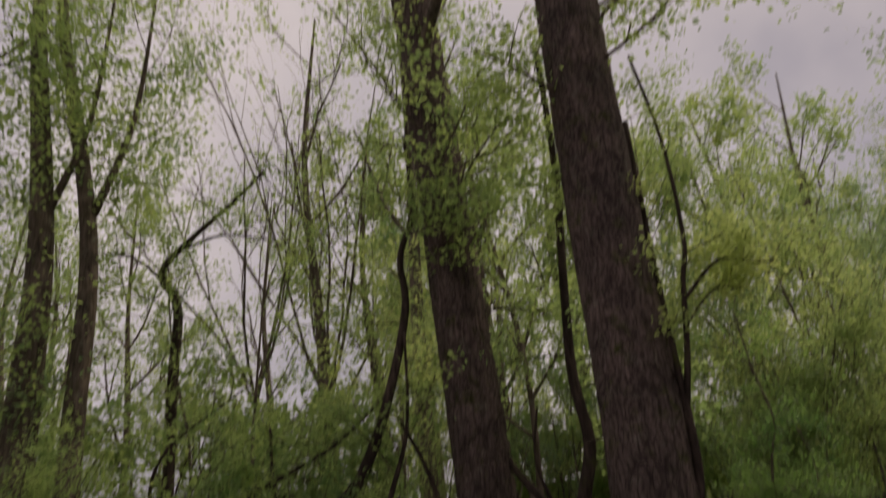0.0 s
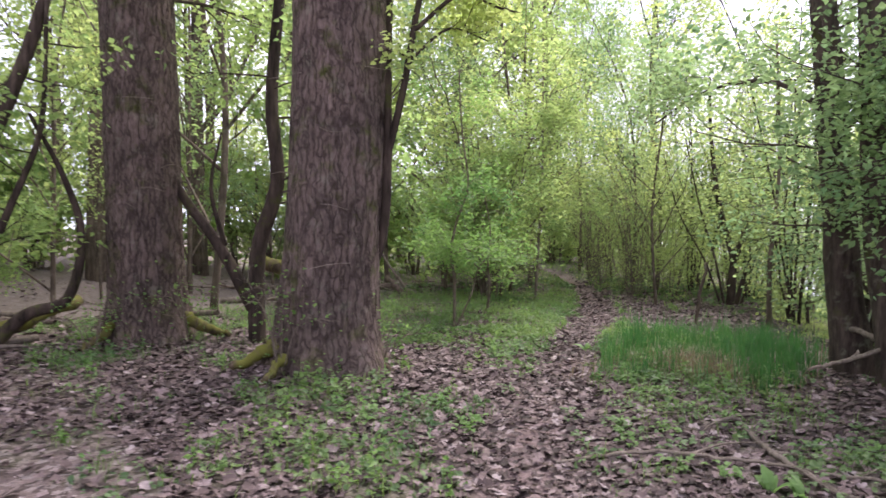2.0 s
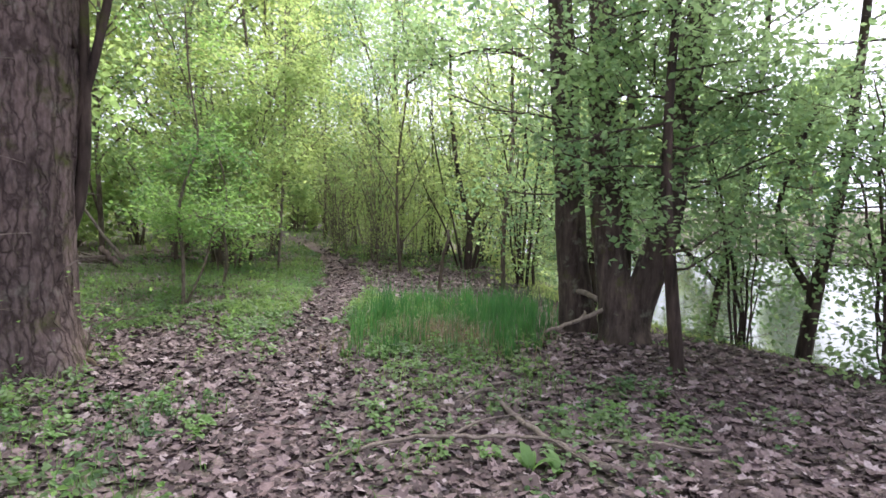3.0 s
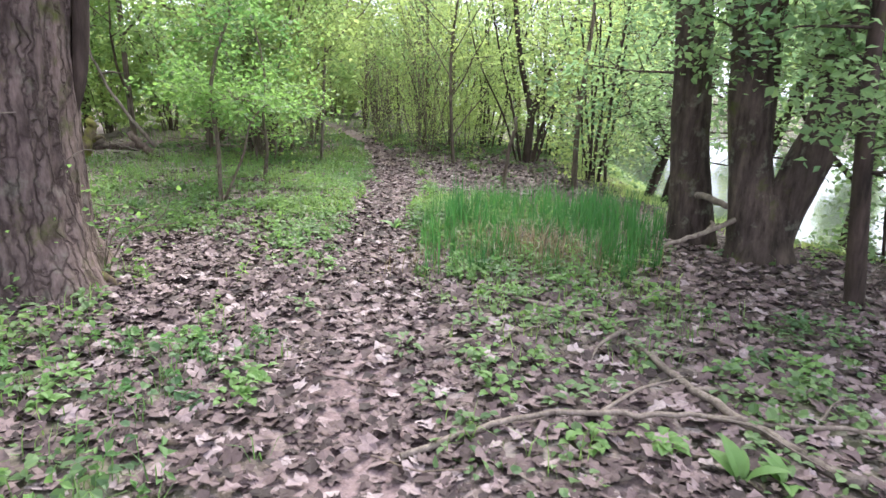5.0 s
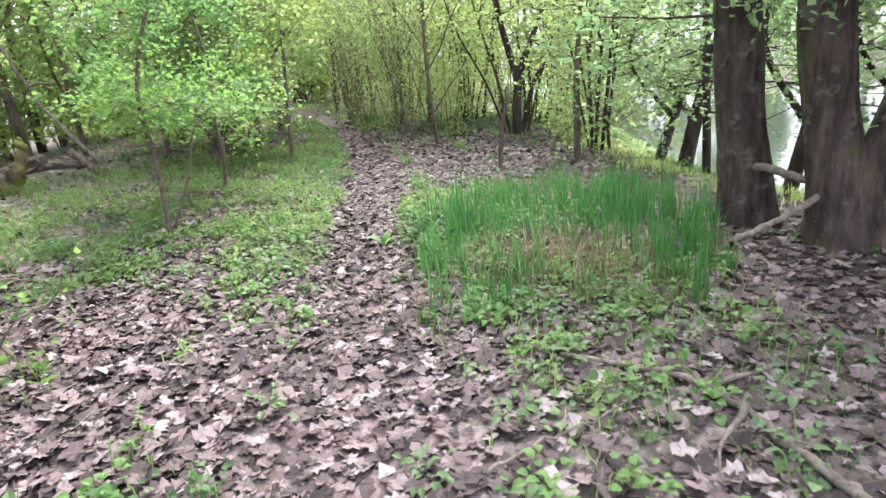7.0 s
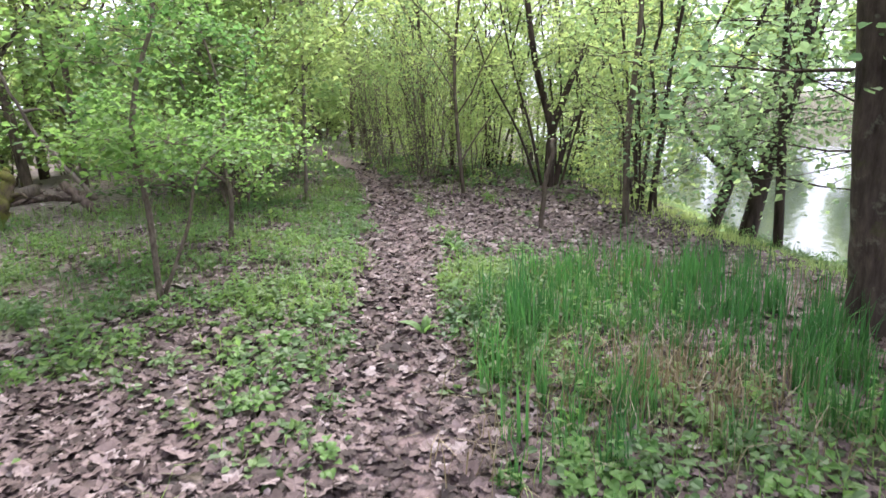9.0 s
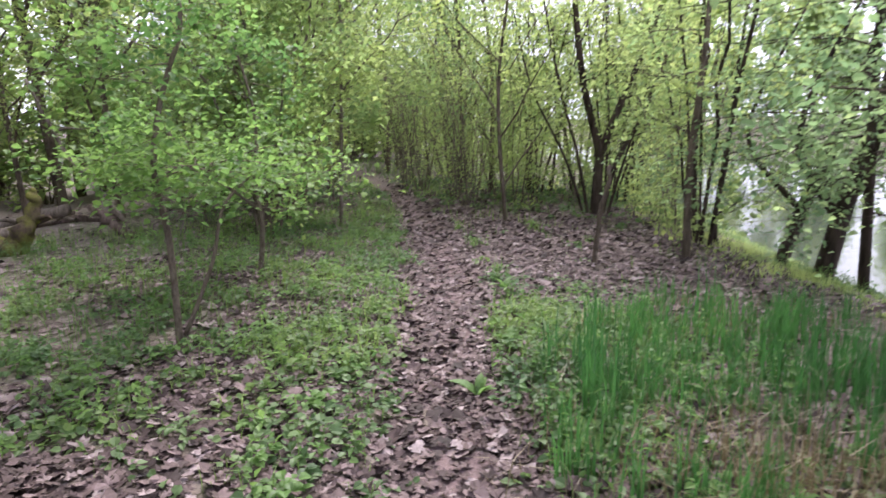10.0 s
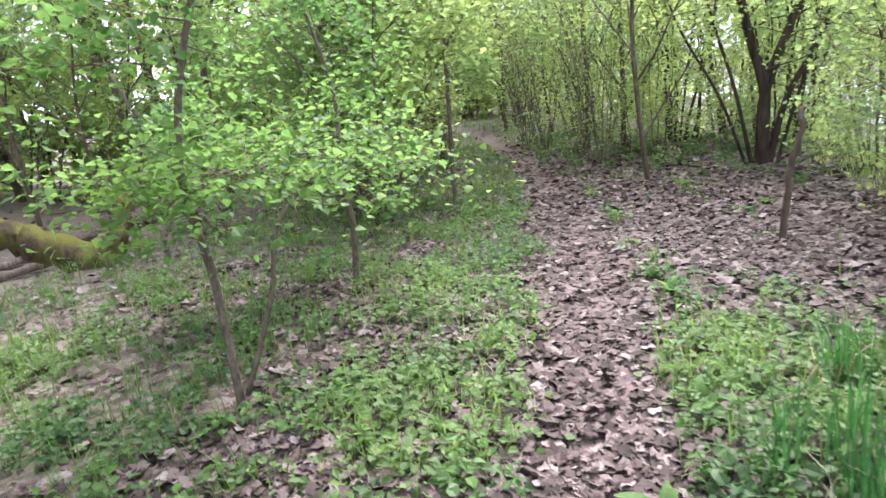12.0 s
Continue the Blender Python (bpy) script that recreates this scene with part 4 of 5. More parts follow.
# thin stems right of the path
stems("stump", (10.9, 8.05), [([(10.9, 8.05, -0.5), (10.95, 8.0, 0.3), (11.0, 7.95, 0.62), (11.03, 7.93, 0.86)], 0.034, 0.025)],
      M_BARK_GREY, "thin broken-off dead stem standing beside the path", "stump", 74, sides=8, rough=0.006)
stems("bush", (15.0, 9.9), [([(15.0, 9.9, -0.6), (15.03, 9.87, 0.4), (15.03, 9.87, 0.85), (14.79, 10.08, 2.02), (14.6, 10.2, 3.6), (14.5, 10.2, 5)], 0.11, 0.03), ([(15.03, 9.87, 0.7), (15.2, 9.72, 1.25), (15.4, 9.55, 1.85), (15.9, 9.2, 3.2), (16.1, 9.1, 4.5)], 0.085, 0.025),
      ([(15.08, 9.85, -0.5), (15.3, 9.65, 0.6), (15.7, 9.3, 1.5), (16.3, 9.0, 3.0)], 0.06, 0.02), ([(14.92, 9.95, -0.5), (14.75, 10.15, 0.8), (14.5, 10.4, 2.0), (14.2, 10.6, 3.6)], 0.035, 0.012), ([(14.9, 10.0, -0.5), (14.6, 10.3, 0.7), (14.1, 10.7, 1.9), (13.8, 10.9, 3.2)], 0.028, 0.01), ([(15.1, 9.75, -0.5), (15.25, 9.4, 0.9), (15.5, 9.0, 2.2)], 0.03, 0.01)],
      M_BARK_DARK, "dark many-stemmed bush fanning out near the bank", "bush", 76, (0, 1, 2, 3, 4), M_YELLOW, 12, 0.075, 8, (8, 0.9, 0.25), low=0.35)
stems("sapling", (12.1, 7.4), [([(12.12, 7.37, -0.6), (12.11, 7.39, 0.77), (12.15, 7.33, 1.76), (12.2, 7.3, 2.8), (12.2, 7.4, 5)], 0.052, 0.02)],
      M_BARK_GREY, "upright grey young tree near the bank", "sapling", 75, (0,), M_YELLOW, 16, 0.07, 8, (14, 1.0, 0.15))


def thicket_bush(seed, height, count, spread, r, leaf_mat, bark_mat, per, size, label, name="bush", twig_n=7, twig_len=0.9, low=0.08):
    """A clump of slender stems that fan out from one foot."""
    rng = np.random.default_rng(seed)
    t = thing(name, (0, 0, 0), label, "bush", "bushes along the path")
    tips, fine = [], Geo()
    for i in range(count):
        a, s = rng.uniform(0, 2 * np.pi), spread * rng.uniform(0.2, 1)
        d = np.array([math.cos(a), math.sin(a), 0])
        p0, h = d * rng.uniform(0.02, 0.25), height * rng.uniform(0.6, 1.1)
        line = spline([p0 - np.array([0, 0, 0.15]), p0 + d * s * 0.25 + np.array([0, 0, h * 0.4]), p0 + d * s * 0.6 + np.array([0, 0, h * 0.75]), p0 + d * s + np.array([0, 0, h])], 4)
        line = line + rng.normal(0, 0.02, line.shape)
        g = Geo()
        rr = r * rng.uniform(0.5, 1.2)
        tube(g, line, rr, rr * 0.25, 5)
        for j in range(twig_n):
            f = low + (0.98 - low) * (j + rng.uniform(0, 0.9)) / twig_n
            b = rng.uniform(0, 2 * np.pi)
            grow(fine, tips, rng, line[int(f * (len(line) - 1))], (math.cos(b), math.sin(b), 0.3), twig_len * rng.uniform(0.5, 1.2), rr * 0.3, 1, 0.1, 0.9, 4, 0.2, 3)
        part("stem", g, bark_mat, t, smooth=True)
    twig_part(fine, bark_mat, t)
    g = Geo()
    foliage(g, tips, rng, per, size, 0.13, 0.5)
    part("crown", g, leaf_mat, t)
    return t


def far_tree(seed, height, r, leaf_mat, per, size, label, limbs=9, low=0.3, depth=2, kids=4, loose=0.2):
    """A tall slim woodland tree with a thin spring crown."""
    rng = np.random.default_rng(seed)
    t = thing("tree", (0, 0, 0), label, "tree", "woodland trees")
    line = spline([(0, 0, -0.3), (rng.normal(0, 0.15), rng.normal(0, 0.15), height * 0.3), (rng.normal(0, 0.4), rng.normal(0, 0.4), height * 0.65), (rng.normal(0, 0.6), rng.normal(0, 0.6), height)], 6)
    g = Geo()
    tube(g, line, r, r * 0.15, 9)
    part("trunk", g, M_BARK_GREY, t, smooth=True)
    tips, fine = [], Geo()
    for j in range(limbs):
        f = low + (0.97 - low) * (j + rng.uniform(0, 0.9)) / limbs
        a = rng.uniform(0, 2 * np.pi)
        g = Geo()
        grow(g, tips, rng, line[int(f * (len(line) - 1))], (math.cos(a), math.sin(a), 0.9), height * 0.3 * (1.15 - 0.6 * f), r * 0.45 * (1.2 - f), depth, 0.25, 0.75, kids, 0.12, 5, fine)
        part("limb", g, M_BARK_GREY, t, smooth=True)
    twig_part(fine, M_BARK_GREY, t)
    g = Geo()
    foliage(g, tips, rng, per, size, loose, 0.4)
    part("crown", g, leaf_mat, t)
    return t


def plant_copies(protos, places, seed, s_lo=0.8, s_hi=1.2):
    """Puts the first of each kind at the first places and copies at the rest."""
    rng = random.Random(seed)
    for i, (x, y) in enumerate(places):
        s = rng.uniform(s_lo, s_hi)
        m = pose(x, y, at(x, y), 0, 0, rng.uniform(0, 360)) @ Matrix.Diagonal((s, s, s * rng.uniform(0.9, 1.15), 1))
        p = protos[i % len(protos)]
        if i < len(protos):
            p.matrix_basis = m
        else:
            copy_thing(p, m)


def ring_places(n, rng, x0, x1, y0, y1, ok):
    out = []
    for _ in range(n * 40):
        x, y = rng.uniform(x0, x1), rng.uniform(y0, y1)
        if ok(x, y) and all((x - a) ** 2 + (y - b) ** 2 > 0.8 for a, b in out):
            out.append((x, y))
        if len(out) == n:
            break
    return out


def sd(x, y, line):
    return float(line_distance(np.array([float(x)]), np.array([float(y)]), line)[0])


rng = random.Random(9)
# hazel-like bushes along the bank side of the path
right_bushes = [thicket_bush(81, 4.2, 6, 2.0, 0.02, M_YELLOW, M_BARK_YOUNG, 17, 0.075, "clump of slender stems with yellow-green leaves", twig_n=6),
                thicket_bush(82, 3.2, 6, 1.9, 0.016, M_YELLOW, M_BARK_GREY, 17, 0.075, "clump of slender stems with yellow-green leaves", twig_n=6),
                thicket_bush(83, 5.0, 7, 2.0, 0.026, M_YELLOW, M_BARK_DARK, 14, 0.075, "clump of dark slender stems with fresh leaves", twig_n=7)]
plant_copies(right_bushes, [(14.6, 8.3), (15.4, 11.8), (16.8, 10.4), (16.3, 12.8), (17.3, 11.4), (17.6, 12.6), (15.7, 8.5), (17.0, 9.5), (18.5, 10.5), (20.0, 11.5), (22.0, 12.8), (13.4, 7.6), (17.4, 14.2), (18.8, 13.2), (19.0, 12.2), (18.8, 15.8), (20.2, 14.2), (20.4, 16.8), (21.5, 18.2), (21.4, 15.2), (23, 17), (24, 19)], 4)
brush = [thicket_bush(80, 3.4, 11, 1.7, 0.014, M_YELLOW, M_DEAD, 3, 0.06, "clump of bare brown stems with a few opening leaves", twig_n=7, twig_len=0.8)]
plant_copies(brush, [(14.9, 12.6), (15.9, 13.7), (16.6, 15.2), (17.6, 16.6), (13.9, 15.6), (19.2, 18.0)], 14)
# bright undergrowth left of the path and across its end
left_bushes = [thicket_bush(84, 2.6, 9, 1.3, 0.02, M_FRESH, M_BARK_GREY, 30, 0.07, "leafy bush with bright green spring leaves", twig_n=6, twig_len=0.9, low=0.25),
               thicket_bush(85, 3.4, 9, 1.6, 0.024, M_YELLOW, M_BARK_GREY, 30, 0.07, "leafy bush with yellow-green spring leaves", twig_n=6, twig_len=1.0, low=0.25),
               thicket_bush(86, 4.4, 8, 1.7, 0.03, M_FRESH, M_BARK_DARK, 30, 0.07, "tall leafy bush with fresh green leaves", twig_n=7, twig_len=1.1, low=0.25)]
places = [(10.0, 12.6), (11.2, 14.3), (12.2, 15.8), (13.4, 17.0), (14.6, 18.4), (16.0, 20.4), (17.2, 22), (19.5, 22.5), (21, 24), (19.0, 26), (22.5, 21), (24, 23), (16, 24), (10.6, 13.4), (-4.6, 11.8), (0.4, 16.4), (-6.9, 12.6), (-5.2, 9.8)]
plant_copies(left_bushes, places, 5)
# the wooded far side of the hollow
hedge = [thicket_bush(87, 4.0, 7, 2.2, 0.035, M_FRESH, M_BARK_GREY, 17, 0.18, "wide leafy bush in the woodland", twig_n=5, twig_len=1.6),
         thicket_bush(88, 5.5, 7, 2.5, 0.05, M_YELLOW, M_BARK_GREY, 20, 0.19, "tall wide leafy bush in the woodland", twig_n=4, twig_len=1.9)]
places = [(x + rng.uniform(-0.8, 0.8), 22.5 + 0.22 * abs(x) * (x > 0) + rng.uniform(-1.5, 1.5)) for x in range(-22, 15, 3)]
places += ring_places(10, rng, -32, 16, 26, 44, lambda x, y: True) + ring_places(22, rng, 17, 42, 15, 46, lambda x, y: sd(x, y, BANK) < -0.6 and abs(sd(x, y, PATH)) > 1.3 and x + y > 39)
places += [(-14, 18), (-12, 13), (-15, 8), (-16, 3), (-14, -4), (-8, -12), (0, -15), (7, -14), (25, 26), (27, 28), (29, 24), (28, 20), (-9.5, 18.5), (-7.2, 20.0), (-4.6, 20.5), (-1.4, 20.6), (-11.5, 20.5), (14.2, 22.6)]
plant_copies(hedge, places, 15)
wood = [far_tree(91, 17, 0.24, M_FRESH, 22, 0.21, "tall slim woodland tree with thin spring crown"), far_tree(92, 14, 0.17, M_YELLOW, 24, 0.21, "slim woodland tree with yellow-green crown"),
        far_tree(93, 20, 0.3, M_FRESH, 11, 0.2, "tall woodland tree with bare limbs and few leaves", 8, 0.4), far_tree(94, 12, 0.13, M_YELLOW, 26, 0.2, "young woodland tree with yellow-green leaves", 10, 0.2)]
places = ring_places(31, rng, -22, 40, 21, 52, lambda x, y: sd(x, y, BANK) < -2.5 and abs(sd(x, y, PATH)) > 1.5)
places += [(7.4, 29.0), (11.6, 28.0), (4.0, 28.5), (9.4, 33.0), (14.4, 27.0), (6.4, 23.5), (11.0, 22.0), (3.0, 20.5), (13.4, 18.9), (-9, 13), (-12, 9), (-10, 2), (-6, -8), (2, -12), (-4, -4)]
plant_copies(wood, places, 6)
far_bank = ring_places(34, rng, 30, 110, -50, 70, lambda x, y: 1 < sd(x, y, FAR_SIDE) < 18)
far_proto = [far_tree(95, 14, 0.25, M_YELLOW, 13, 1.0, "leafy tree on the far river bank", 6, 0.05), far_tree(96, 11, 0.2, M_FRESH, 13, 1.0, "leafy tree on the far river bank", 6, 0.04)]
plant_copies(far_proto, far_bank, 7)


bank_bush = [thicket_bush(89, 2.6, 7, 1.2, 0.02, M_COOL, M_BARK_DARK, 20, 0.07, "dark green leafy bush at the edge of the bank", twig_n=6, twig_len=0.8)]
plant_copies(bank_bush, [(8.3, 1.4), (9.3, 2.75), (7.6, 0.2)], 16)
# slender leafy trees near the path and the hollow
slender = [far_tree(97, 9, 0.045, M_YELLOW, 46, 0.1, "slender young tree with yellow-green leaves", 15, 0.14, 1, 5, 0.16), far_tree(98, 10, 0.06, M_FRESH, 46, 0.1, "slender young tree with fresh green leaves", 15, 0.14, 1, 5, 0.16), far_tree(99, 7, 0.05, M_COOL, 46, 0.09, "slender young tree with cool green leaves", 14, 0.12, 1, 5, 0.15)]
plant_copies(slender, [(13.6, 10.9), (12.4, 14.8), (17.2, 13.6), (14.2, 16.8), (19.6, 16.6), (10.8, 15.6), (18.0, 11.2), (16.8, 18.6), (7.4, 19.4), (21.0, 13.6), (9.6, 20.4), (5.4, 21.0), (1.6, 14.4), (10.6, 18.4), (20.6, 20.0), (22.8, 18.2), (-1.5, 15.5), (24.5, 21), (8.4, 18.6), (5.0, 19.0), (12.0, 17.4), (2.8, 18.0), (-3.6, 18.2), (-7.5, 14.2), (-8.4, 16.4), (4.0, 13.2), (16.9, 14.3), (18.9, 16.8), (15.0, 16.9)], 8)
plant_copies([copy_thing(hedge[0], pose(4.5, 22, 0)), copy_thing(hedge[1], pose(8, 22.5, 0))], [(1.6, 22.5), (8.6, 24.5), (11.2, 23.4), (4.4, 27.0)], 18)


# ---- dead wood ----
def branch(name, pts, r0, r1, mat, label, twigs=(), lift=0.0, category="branch", sides=8, seed=1, rough=0.008):
    """A fallen branch that lies on the ground, given in plan; twigs: (share, angle, length)."""
    rng = np.random.default_rng(seed)
    p = np.array([(x, y, at(x, y) + r0 * 0.7 + lift + (q[0] if q else 0)) for x, y, *q in pts])
    t = thing(name, tuple(p[0]), label, category)
    line = spline(p, 6) - p[0]
    line = line + rng.normal(0, rough, line.shape)
    g = Geo()
    tube(g, line, r0, r1, sides, rough=0.08, rng=rng)
    stem = part("stem", g, mat, t, smooth=True)
    for share, ang, ln in twigs:
        i = int(share * (len(line) - 1))
        d = line[min(i + 1, len(line) - 1)] - line[max(i - 1, 0)]
        a = math.atan2(d[1], d[0]) + radians(ang)
        q = [line[i] + np.array([math.cos(a) * ln * f, math.sin(a) * ln * f, 0.03 * math.sin(f * 3)]) + rng.normal(0, 0.015, 3) * (f > 0) for f in (0, 0.35, 0.7, 1)]
        g = Geo()
        tube(g, spline(q, 4), r1 + (r0 - r1) * (1 - share) * 0.4, 0.002, 5)
        part("twig", g, mat, stem, smooth=True)
    return t


branch("branch", [(5.5, 4.75), (5.56, 4.3), (5.45, 4.0), (5.13, 3.69), (4.73, 3.17), (4.5, 2.75)], 0.01, 0.024, M_DEAD, "forked bleached dead branch on the leaf litter", [(0.3, 60, 0.4), (0.45, -50, 0.5), (0.7, 70, 0.35)], lift=0.035, seed=2)
branch("branch", [(3.7, 4.2), (4.15, 3.95), (4.51, 3.54), (4.72, 3.2), (4.9, 2.85), (5.1, 2.3)], 0.014, 0.009, M_DEAD, "long bleached dead branch on the leaf litter", [(0.35, 30, 0.6), (0.55, -40, 0.5), (0.75, 45, 0.5)], lift=0.045, seed=3)
branch("branch", [(4.6, 4.62), (4.88, 4.49), (5.24, 4.34)], 0.008, 0.005, M_DEAD, "thin dry stick on the leaf litter", [(0.5, 40, 0.2)], lift=0.04, seed=15)
branch("branch", [(6.4, 6.82), (6.6, 7.08), (6.94, 7.45)], 0.014, 0.009, M_DEAD, "short bare stick on the path", seed=4)
branch("branch", [(5.9, 7.45), (6.05, 7.75), (6.1, 8.0)], 0.018, 0.012, M_DEAD, "short pale stick among the herbs", seed=5)
for label, pts, r0, r1, sd_ in (("bare dead limb leaning on the bank tree", [(7.26, 4.34, 0.07), (7.45, 4.17, 0.14), (7.66, 3.99, 0.23), (7.82, 3.88, 0.3)], 0.016, 0.026, 6), ("pale dead limb wedged between the bank trees", [(7.8, 3.87, 0.33), (7.92, 4.05, 0.35), (8.08, 4.24, 0.37), (8.22, 4.38, 0.37)], 0.026, 0.032, 16)):
    branch("branch", [(x, y, z - at(x, y)) for x, y, z in pts], r0, r1, M_DEAD, label, [(0.5, 35, 0.2)] if sd_ == 6 else (), seed=sd_, rough=0.004)
# mossy logs in the hollow
branch("log", [(5.5, 15.1, 1.0), (6.2, 14.5, 0.6), (6.6, 14.2, 0.25), (7.0, 13.85, -0.15)], 0.15, 0.21, M_MOSSY, "thick mossy fallen log at the edge of the hollow", category="log", sides=14, seed=7, rough=0.03)
branch("log", [(7.2, 18.4), (8.3, 17.2), (9.4, 15.9)], 0.12, 0.1, M_DEAD_DARK, "fallen log lying in the hollow", category="log", sides=10, seed=8, rough=0.02)
branch("log", [(7.4, 17.6), (8.2, 17.0), (8.9, 16.3)], 0.09, 0.07, M_DEAD_DARK, "fallen log lying in the hollow", category="log", sides=10, seed=9, rough=0.02)
branch("log", [(-9, 14.6), (-6, 14.2), (-3.6, 13.8)], 0.12, 0.09, M_DEAD_DARK, "reddish fallen log in the hollow", category="log", sides=10, seed=10, rough=0.02)
branch("branch", [(7.8, 14.75, 2.1), (8.0, 14.5, 1.3), (8.2, 14.2, 0.75), (8.45, 13.85, 0.2)], 0.02, 0.035, M_DEAD, "pale peeling dead branch leaning over a stump", [(0.3, 50, 0.5)], seed=11)
branch("stump", [(8.2, 14.2, 0.4), (8.35, 13.95, 0.12), (8.6, 13.7, -0.06)], 0.06, 0.075, M_DEAD_DARK, "dark bent stump at the edge of the hollow", category="stump", sides=10, seed=12, rough=0.02)
jack = random.Random(31)
for k in range(52):
    # loose dead wood strewn over the hollow
    if k < 20:
        x, y = jack.uniform(-5.5, 0.8), jack.uniform(11.3, 15.5)
    elif k < 34:
        x, y = jack.uniform(6.0, 12.5), jack.uniform(15.2, 21)
    else:
        x, y = jack.uniform(-3.5, 4.0), jack.uniform(11.6, 16.5)
    a, ln, r = jack.uniform(-0.7, 0.7) + (0.2 if k < 20 else 2.2), jack.uniform(0.7, 2.6), jack.uniform(0.018, 0.06)
    pts = [(x + math.cos(a) * ln * f + jack.uniform(-0.08, 0.08), y + math.sin(a) * ln * f + jack.uniform(-0.08, 0.08), jack.uniform(0, 0.12)) for f in (0, 0.4, 0.7, 1)]
    branch("branch", pts, r, r * 0.4, M_DEAD if k % 3 else M_DEAD_DARK, "bare dead branch strewn in the hollow", [(0.5, jack.choice((-50, 45)), ln * 0.3)], seed=100 + k, category="branch", sides=6)
branch("branch", [(-4.2, 8.2, 1.0), (-2.6, 8.9, 0.55), (-1.2, 9.5, 0.1)], 0.03, 0.02, M_DEAD, "long bare pole leaning into the hollow", seed=13)
branch("root", [(7.05, 13.75, -0.1), (7.15, 13.7, 0.1), (7.3, 13.75, 0.4), (7.35, 13.8, 0.6)], 0.16, 0.04, M_MOSSY, "mossy upturned root at the end of the log", [(0.4, 70, 0.4), (0.6, -60, 0.35)], category="root", sides=10, seed=14, rough=0.03)


# mossy roots at the feet of the great trees, and mossy logs by the dark bush
for k, (pts, r) in enumerate((([(3.1, 7.3, 0.2), (2.9, 7.4, 0.1), (2.65, 7.45, 0.0)], 0.085), ([(2.75, 9.85, 0.22), (3.0, 9.75, 0.08), (3.3, 9.7, 0.0)], 0.085), ([(3.0, 7.1, 0.12), (2.85, 6.95, 0.02), (2.65, 6.85, -0.06)], 0.05), ([(1.95, 9.95, 0.2), (1.75, 9.8, 0.05), (1.5, 9.75, -0.05)], 0.06), ([(3.75, 6.95, 0.12), (3.95, 6.8, 0.0), (4.15, 6.7, -0.08)], 0.05))):
    branch("root", pts, r, r * 0.45, M_MOSSY, "mossy root at the foot of the great tree", category="root", sides=10, seed=40 + k, rough=0.015)
branch("log", [(0.3, 10.7, 0.0), (1.0, 10.95, 0.18), (1.7, 11.15, 0.42)], 0.1, 0.08, M_MOSSY, "mossy fallen limb beside the dark bush", [(0.5, 60, 0.7)], category="log", sides=10, seed=50, rough=0.02)
branch("log", [(-0.3, 10.0, 0.0), (0.5, 10.2, 0.02), (1.2, 10.5, 0.1)], 0.06, 0.04, M_DEAD, "pale fallen limb beside the dark bush", [(0.6, -40, 0.6)], category="log", sides=8, seed=51, rough=0.015)
# brambles and ivy sprays at the feet of the great trees
for k, (bx, by, hh) in enumerate(((2.95, 7.0, 0.9), (2.75, 9.5, 0.8), (1.7, 9.6, 0.6), (4.0, 6.95, 0.5))):
    brg = random.Random(60 + k)
    lines = []
    for j in range(6):
        a, ln = brg.uniform(0, 6.28), brg.uniform(0.25, 0.6)
        z = at(bx, by)
        lines.append(([(bx, by, z - 0.05), (bx + math.cos(a) * ln * 0.4, by + math.sin(a) * ln * 0.4, z + hh * brg.uniform(0.5, 0.9)), (bx + math.cos(a) * ln, by + math.sin(a) * ln, z + hh * brg.uniform(0.3, 1.0))], 0.006, 0.003))
    stems("bramble", (bx, by), lines, M_BARK_YOUNG, "thin bramble sprays at the foot of the great tree", "bramble", 60 + k, (0, 1, 2, 3, 4, 5), M_LEAFY, 2, 0.045, 5, (3, 0.25, 0.2), "brambles")


# pale fallen limbs heaped in the hollow behind the dark bush
for k, (x, y, a, ln, r, z) in enumerate(((-2.6, 12.3, 0.1, 3.0, 0.06, 0.1), (-2.2, 12.8, 0.35, 2.6, 0.05, 0.25), (-1.4, 11.8, -0.15, 2.4, 0.045, 0.15), (-2.9, 13.2, 0.0, 2.8, 0.07, 0.2), (-0.9, 12.4, 0.6, 1.8, 0.04, 0.35), (-3.2, 11.6, 0.5, 2.0, 0.04, 0.05), (-1.9, 12.0, 0.25, 2.2, 0.06, 0.3), (-1.0, 11.6, 0.9, 1.3, 0.045, 0.4), (-2.4, 13.6, 0.15, 3.2, 0.07, 0.35), (7.0, 15.6, 2.4, 2.2, 0.07, 0.1), (8.6, 16.0, 2.0, 2.4, 0.06, 0.15), (7.8, 15.2, 2.7, 1.8, 0.05, 0.1))):
    pts = [(x, y, z), (x + math.cos(a) * ln * 0.5, y + math.sin(a) * ln * 0.5, z * 0.7), (x + math.cos(a + 0.12) * ln, y + math.sin(a + 0.12) * ln, 0.0)]
    branch("log", pts, r * 1.6, r, M_DEAD, "pale barkless fallen limb heaped in the hollow", [(0.4, 55, 0.6), (0.7, -45, 0.5)], category="log", sides=9, seed=300 + k, rough=0.02)
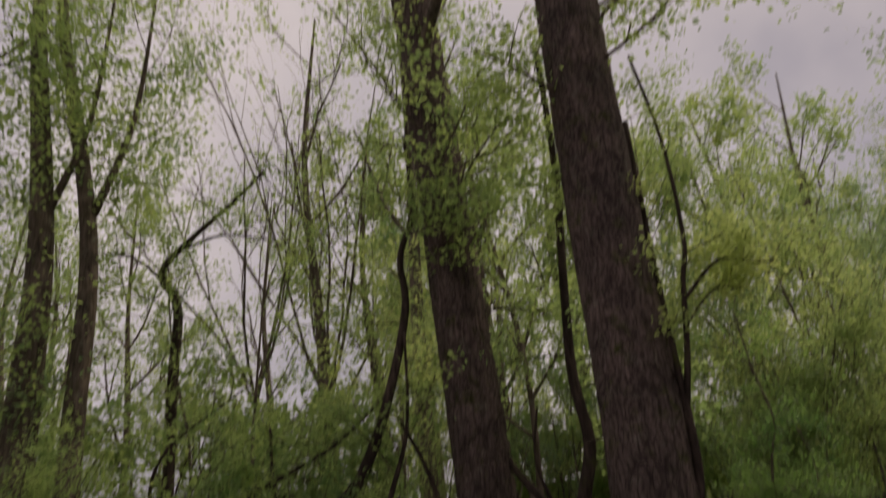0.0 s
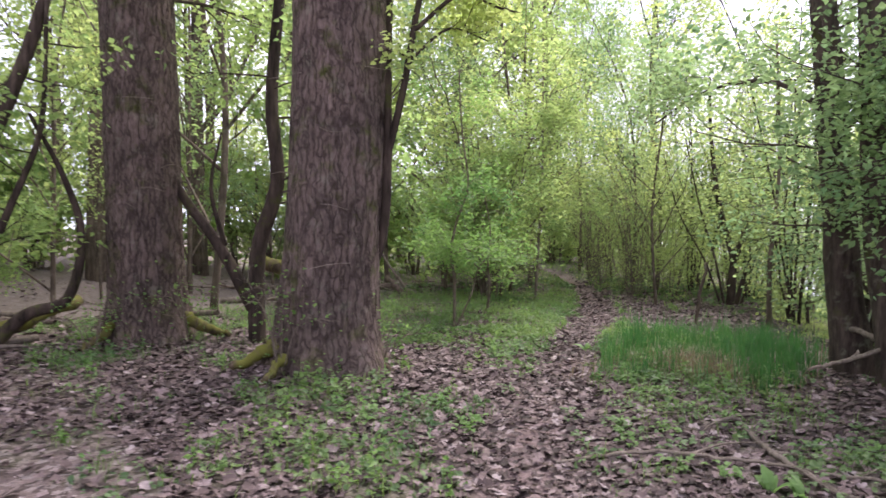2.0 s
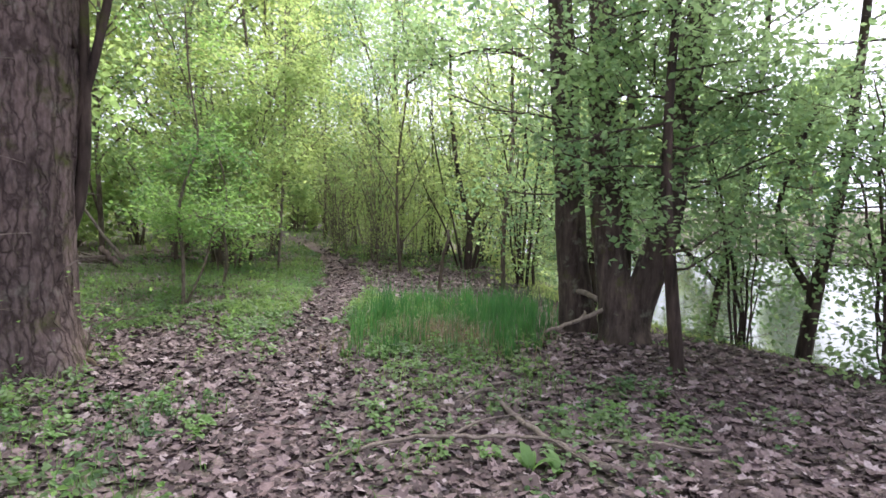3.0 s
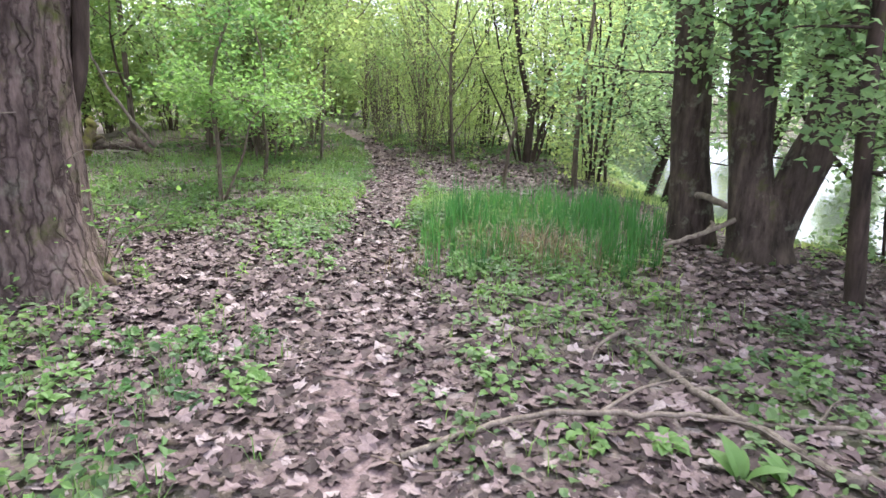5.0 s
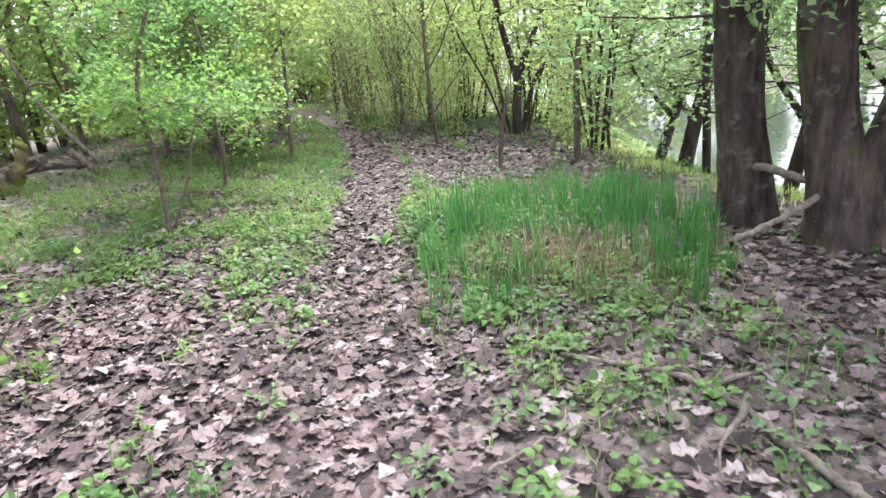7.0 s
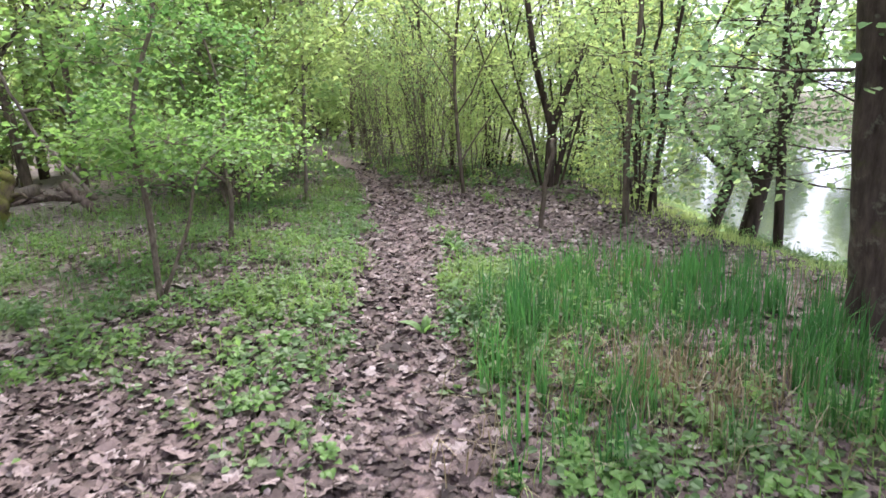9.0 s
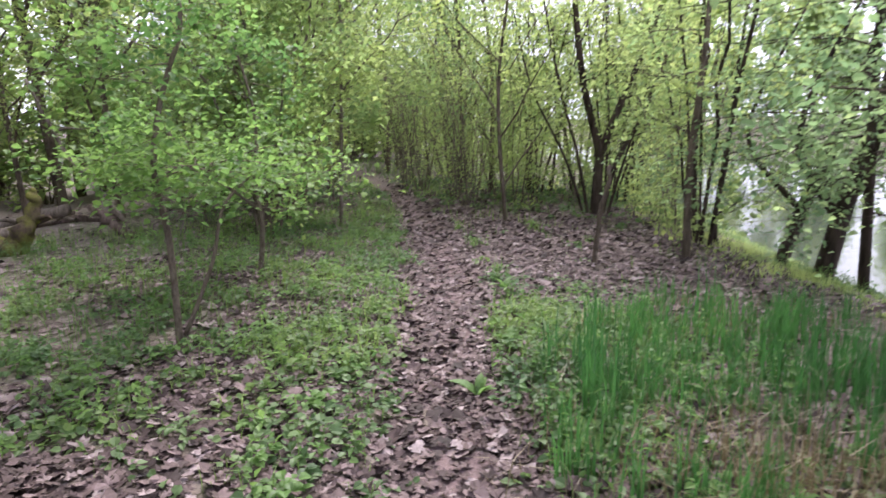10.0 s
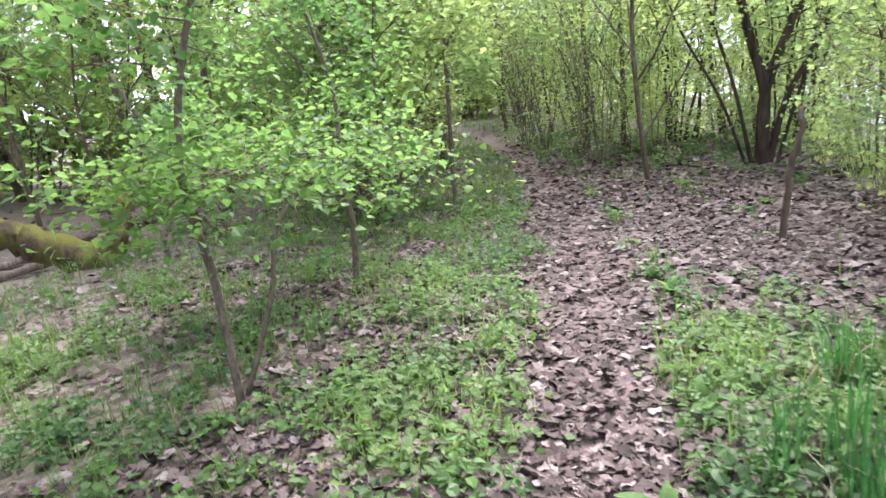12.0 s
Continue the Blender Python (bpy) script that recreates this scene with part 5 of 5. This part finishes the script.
# short sticks lying about in the litter
for k in range(36):
    j = jack.randrange(14, 44)
    x, y = PATH[j][0] + jack.gauss(0, 0.8), PATH[j][1] + jack.gauss(0, 0.8)
    a, ln, r = jack.uniform(0, 6.28), jack.uniform(0.12, 0.45), jack.uniform(0.003, 0.007)
    branch("twig", [(x, y), (x + math.cos(a) * ln * 0.5 + jack.uniform(-0.02, 0.02), y + math.sin(a) * ln * 0.5), (x + math.cos(a + 0.2) * ln, y + math.sin(a + 0.2) * ln)], r, r * 0.5, M_DEAD if k % 2 else M_DEAD_DARK, "short dry twig lying in the leaf litter", lift=0.03, category="twig", sides=5, seed=200 + k, rough=0.003)


# ---- single herbs ----
def leaf_blade(length, width, rng, lobes=0.0):
    """One green leaf: a folded, drooping blade with a rounded outline."""
    g = Geo()
    k = 6
    v, f = [], []
    for i in range(k + 1):
        t = i / k
        w = width * math.sin(math.pi * min(1, t * 0.92 + 0.06)) ** 0.7 * (1 + lobes * (-1) ** i)
        z = length * (0.35 * t - 0.55 * t * t)
        v += [(length * t, -w / 2, z + w * 0.18), (length * t, 0, z), (length * t, w / 2, z + w * 0.18)]
    for i in range(k):
        for j in range(2):
            f.append((3 * i + j, 3 * i + j + 1, 3 * i + j + 4, 3 * i + j + 3))
    g.add(v, f)
    return g


def herb_plants():
    rng = np.random.default_rng(55)
    kinds = [[leaf_blade(0.05, 0.042, rng, 0.08).mesh("leaf", M_NETTLE) for _ in range(2)], [leaf_blade(0.055, 0.032, rng, 0.12).mesh("leaf", M_IVY) for _ in range(2)], [leaf_blade(0.15, 0.06, rng, 0.03).mesh("leaf", M_NETTLE) for _ in range(2)]]
    spots = [(3.87, 5.79, 0), (4.58, 5.67, 1), (4.96, 4.71, 1), (3.73, 5.13, 0), (3.6, 5.0, 0), (4.15, 4.35, 1), (5.45, 3.02, 0), (5.6, 3.1, 0), (4.22, 3.63, 0), (5.4, 6.3, 0), (5.78, 5.24, 0), (6.41, 5.03, 0), (3.21, 5.74, 0), (3.05, 5.5, 0),
             (3.71, 6.56, 1), (5.65, 3.82, 1), (5.36, 4.33, 1), (6.35, 8.47, 0), (6.54, 8.14, 0), (6.83, 7.75, 0), (7.95, 8.97, 1), (9.07, 9.7, 1), (7.61, 7.13, 2), (8.96, 8.03, 2), (5.76, 8.96, 1), (4.36, 2.97, 2), (4.3, 3.1, 2), (3.8, 5.33, 1), (6.57, 7.57, 0), (6.9, 6.9, 2)]
    # denser beside the second half of the path and at the foot of the grass clump
    for k in range(90):
        x, y = (rng.uniform(5.4, 9.6), rng.uniform(6.4, 10.2)) if k < 72 else (rng.uniform(5.5, 7.3), rng.uniform(4.5, 5.5))
        if np.hypot(PATH[:, 0] - x, PATH[:, 1] - y).min() > 0.55 and (k >= 72 or np.hypot(PATH[:, 0] - x, PATH[:, 1] - y).min() < 1.9):
            spots.append((float(x), float(y), 0 if k % 3 else 1))
    for k in range(26):
        # small dark tufts in the litter round the fallen branches
        spots.append((float(rng.uniform(4.3, 6.3)), float(rng.uniform(2.4, 4.9)), 1 if k % 3 else 0))
    for x, y, kind in spots:
        t = thing("herb", (x, y, at(x, y)), ("low clump of fresh green rounded leaves in the litter", "small tuft of notched green leaves in the litter", "broad-leaved bright green plant beside the path")[kind], "herb", "herbs beside the path")
        n = (22, 18, 6)[kind]
        for j in range(n):
            ob = new("leaf", kinds[kind][j % 2])
            a, r, lift = rng.uniform(0, 360), rng.uniform(0.0, 0.11) if kind < 2 else 0.01, rng.uniform(0.02, 0.09) if kind < 2 else 0.01
            ob.matrix_basis = pose(r * math.cos(radians(a)), r * math.sin(radians(a)), lift, float(rng.uniform(-15, 15)), float(-rng.uniform(-5, 30) if kind < 2 else -rng.uniform(25, 60)), a) @ Matrix.Scale(float(rng.uniform(0.6, 1.15)), 4)
            ob.parent = t


herb_plants()


# ---- single leaves on the path ----
def loose_leaves():
    rng = np.random.default_rng(77)
    shapes = []
    for k in range(8):
        g = Geo()
        dry_leaves(g, np.zeros((1, 3)), 0.075, rng, LEAF_EDGE, 0.12)
        shapes.append(g.mesh("leaf", M_LITTER))
    n = 280
    i = rng.integers(10, 46, n)
    for k in range(n):
        p = PATH[i[k]] + rng.normal(0, 0.38, 2)
        ob = new("leaf", shapes[k % 8])
        ob.matrix_basis = pose(p[0], p[1], at(*p) + 0.016, 0, 0, float(rng.uniform(0, 360))) @ Matrix.Scale(float(rng.uniform(0.7, 1.2)), 4)
        ob.parent = ground


loose_leaves()
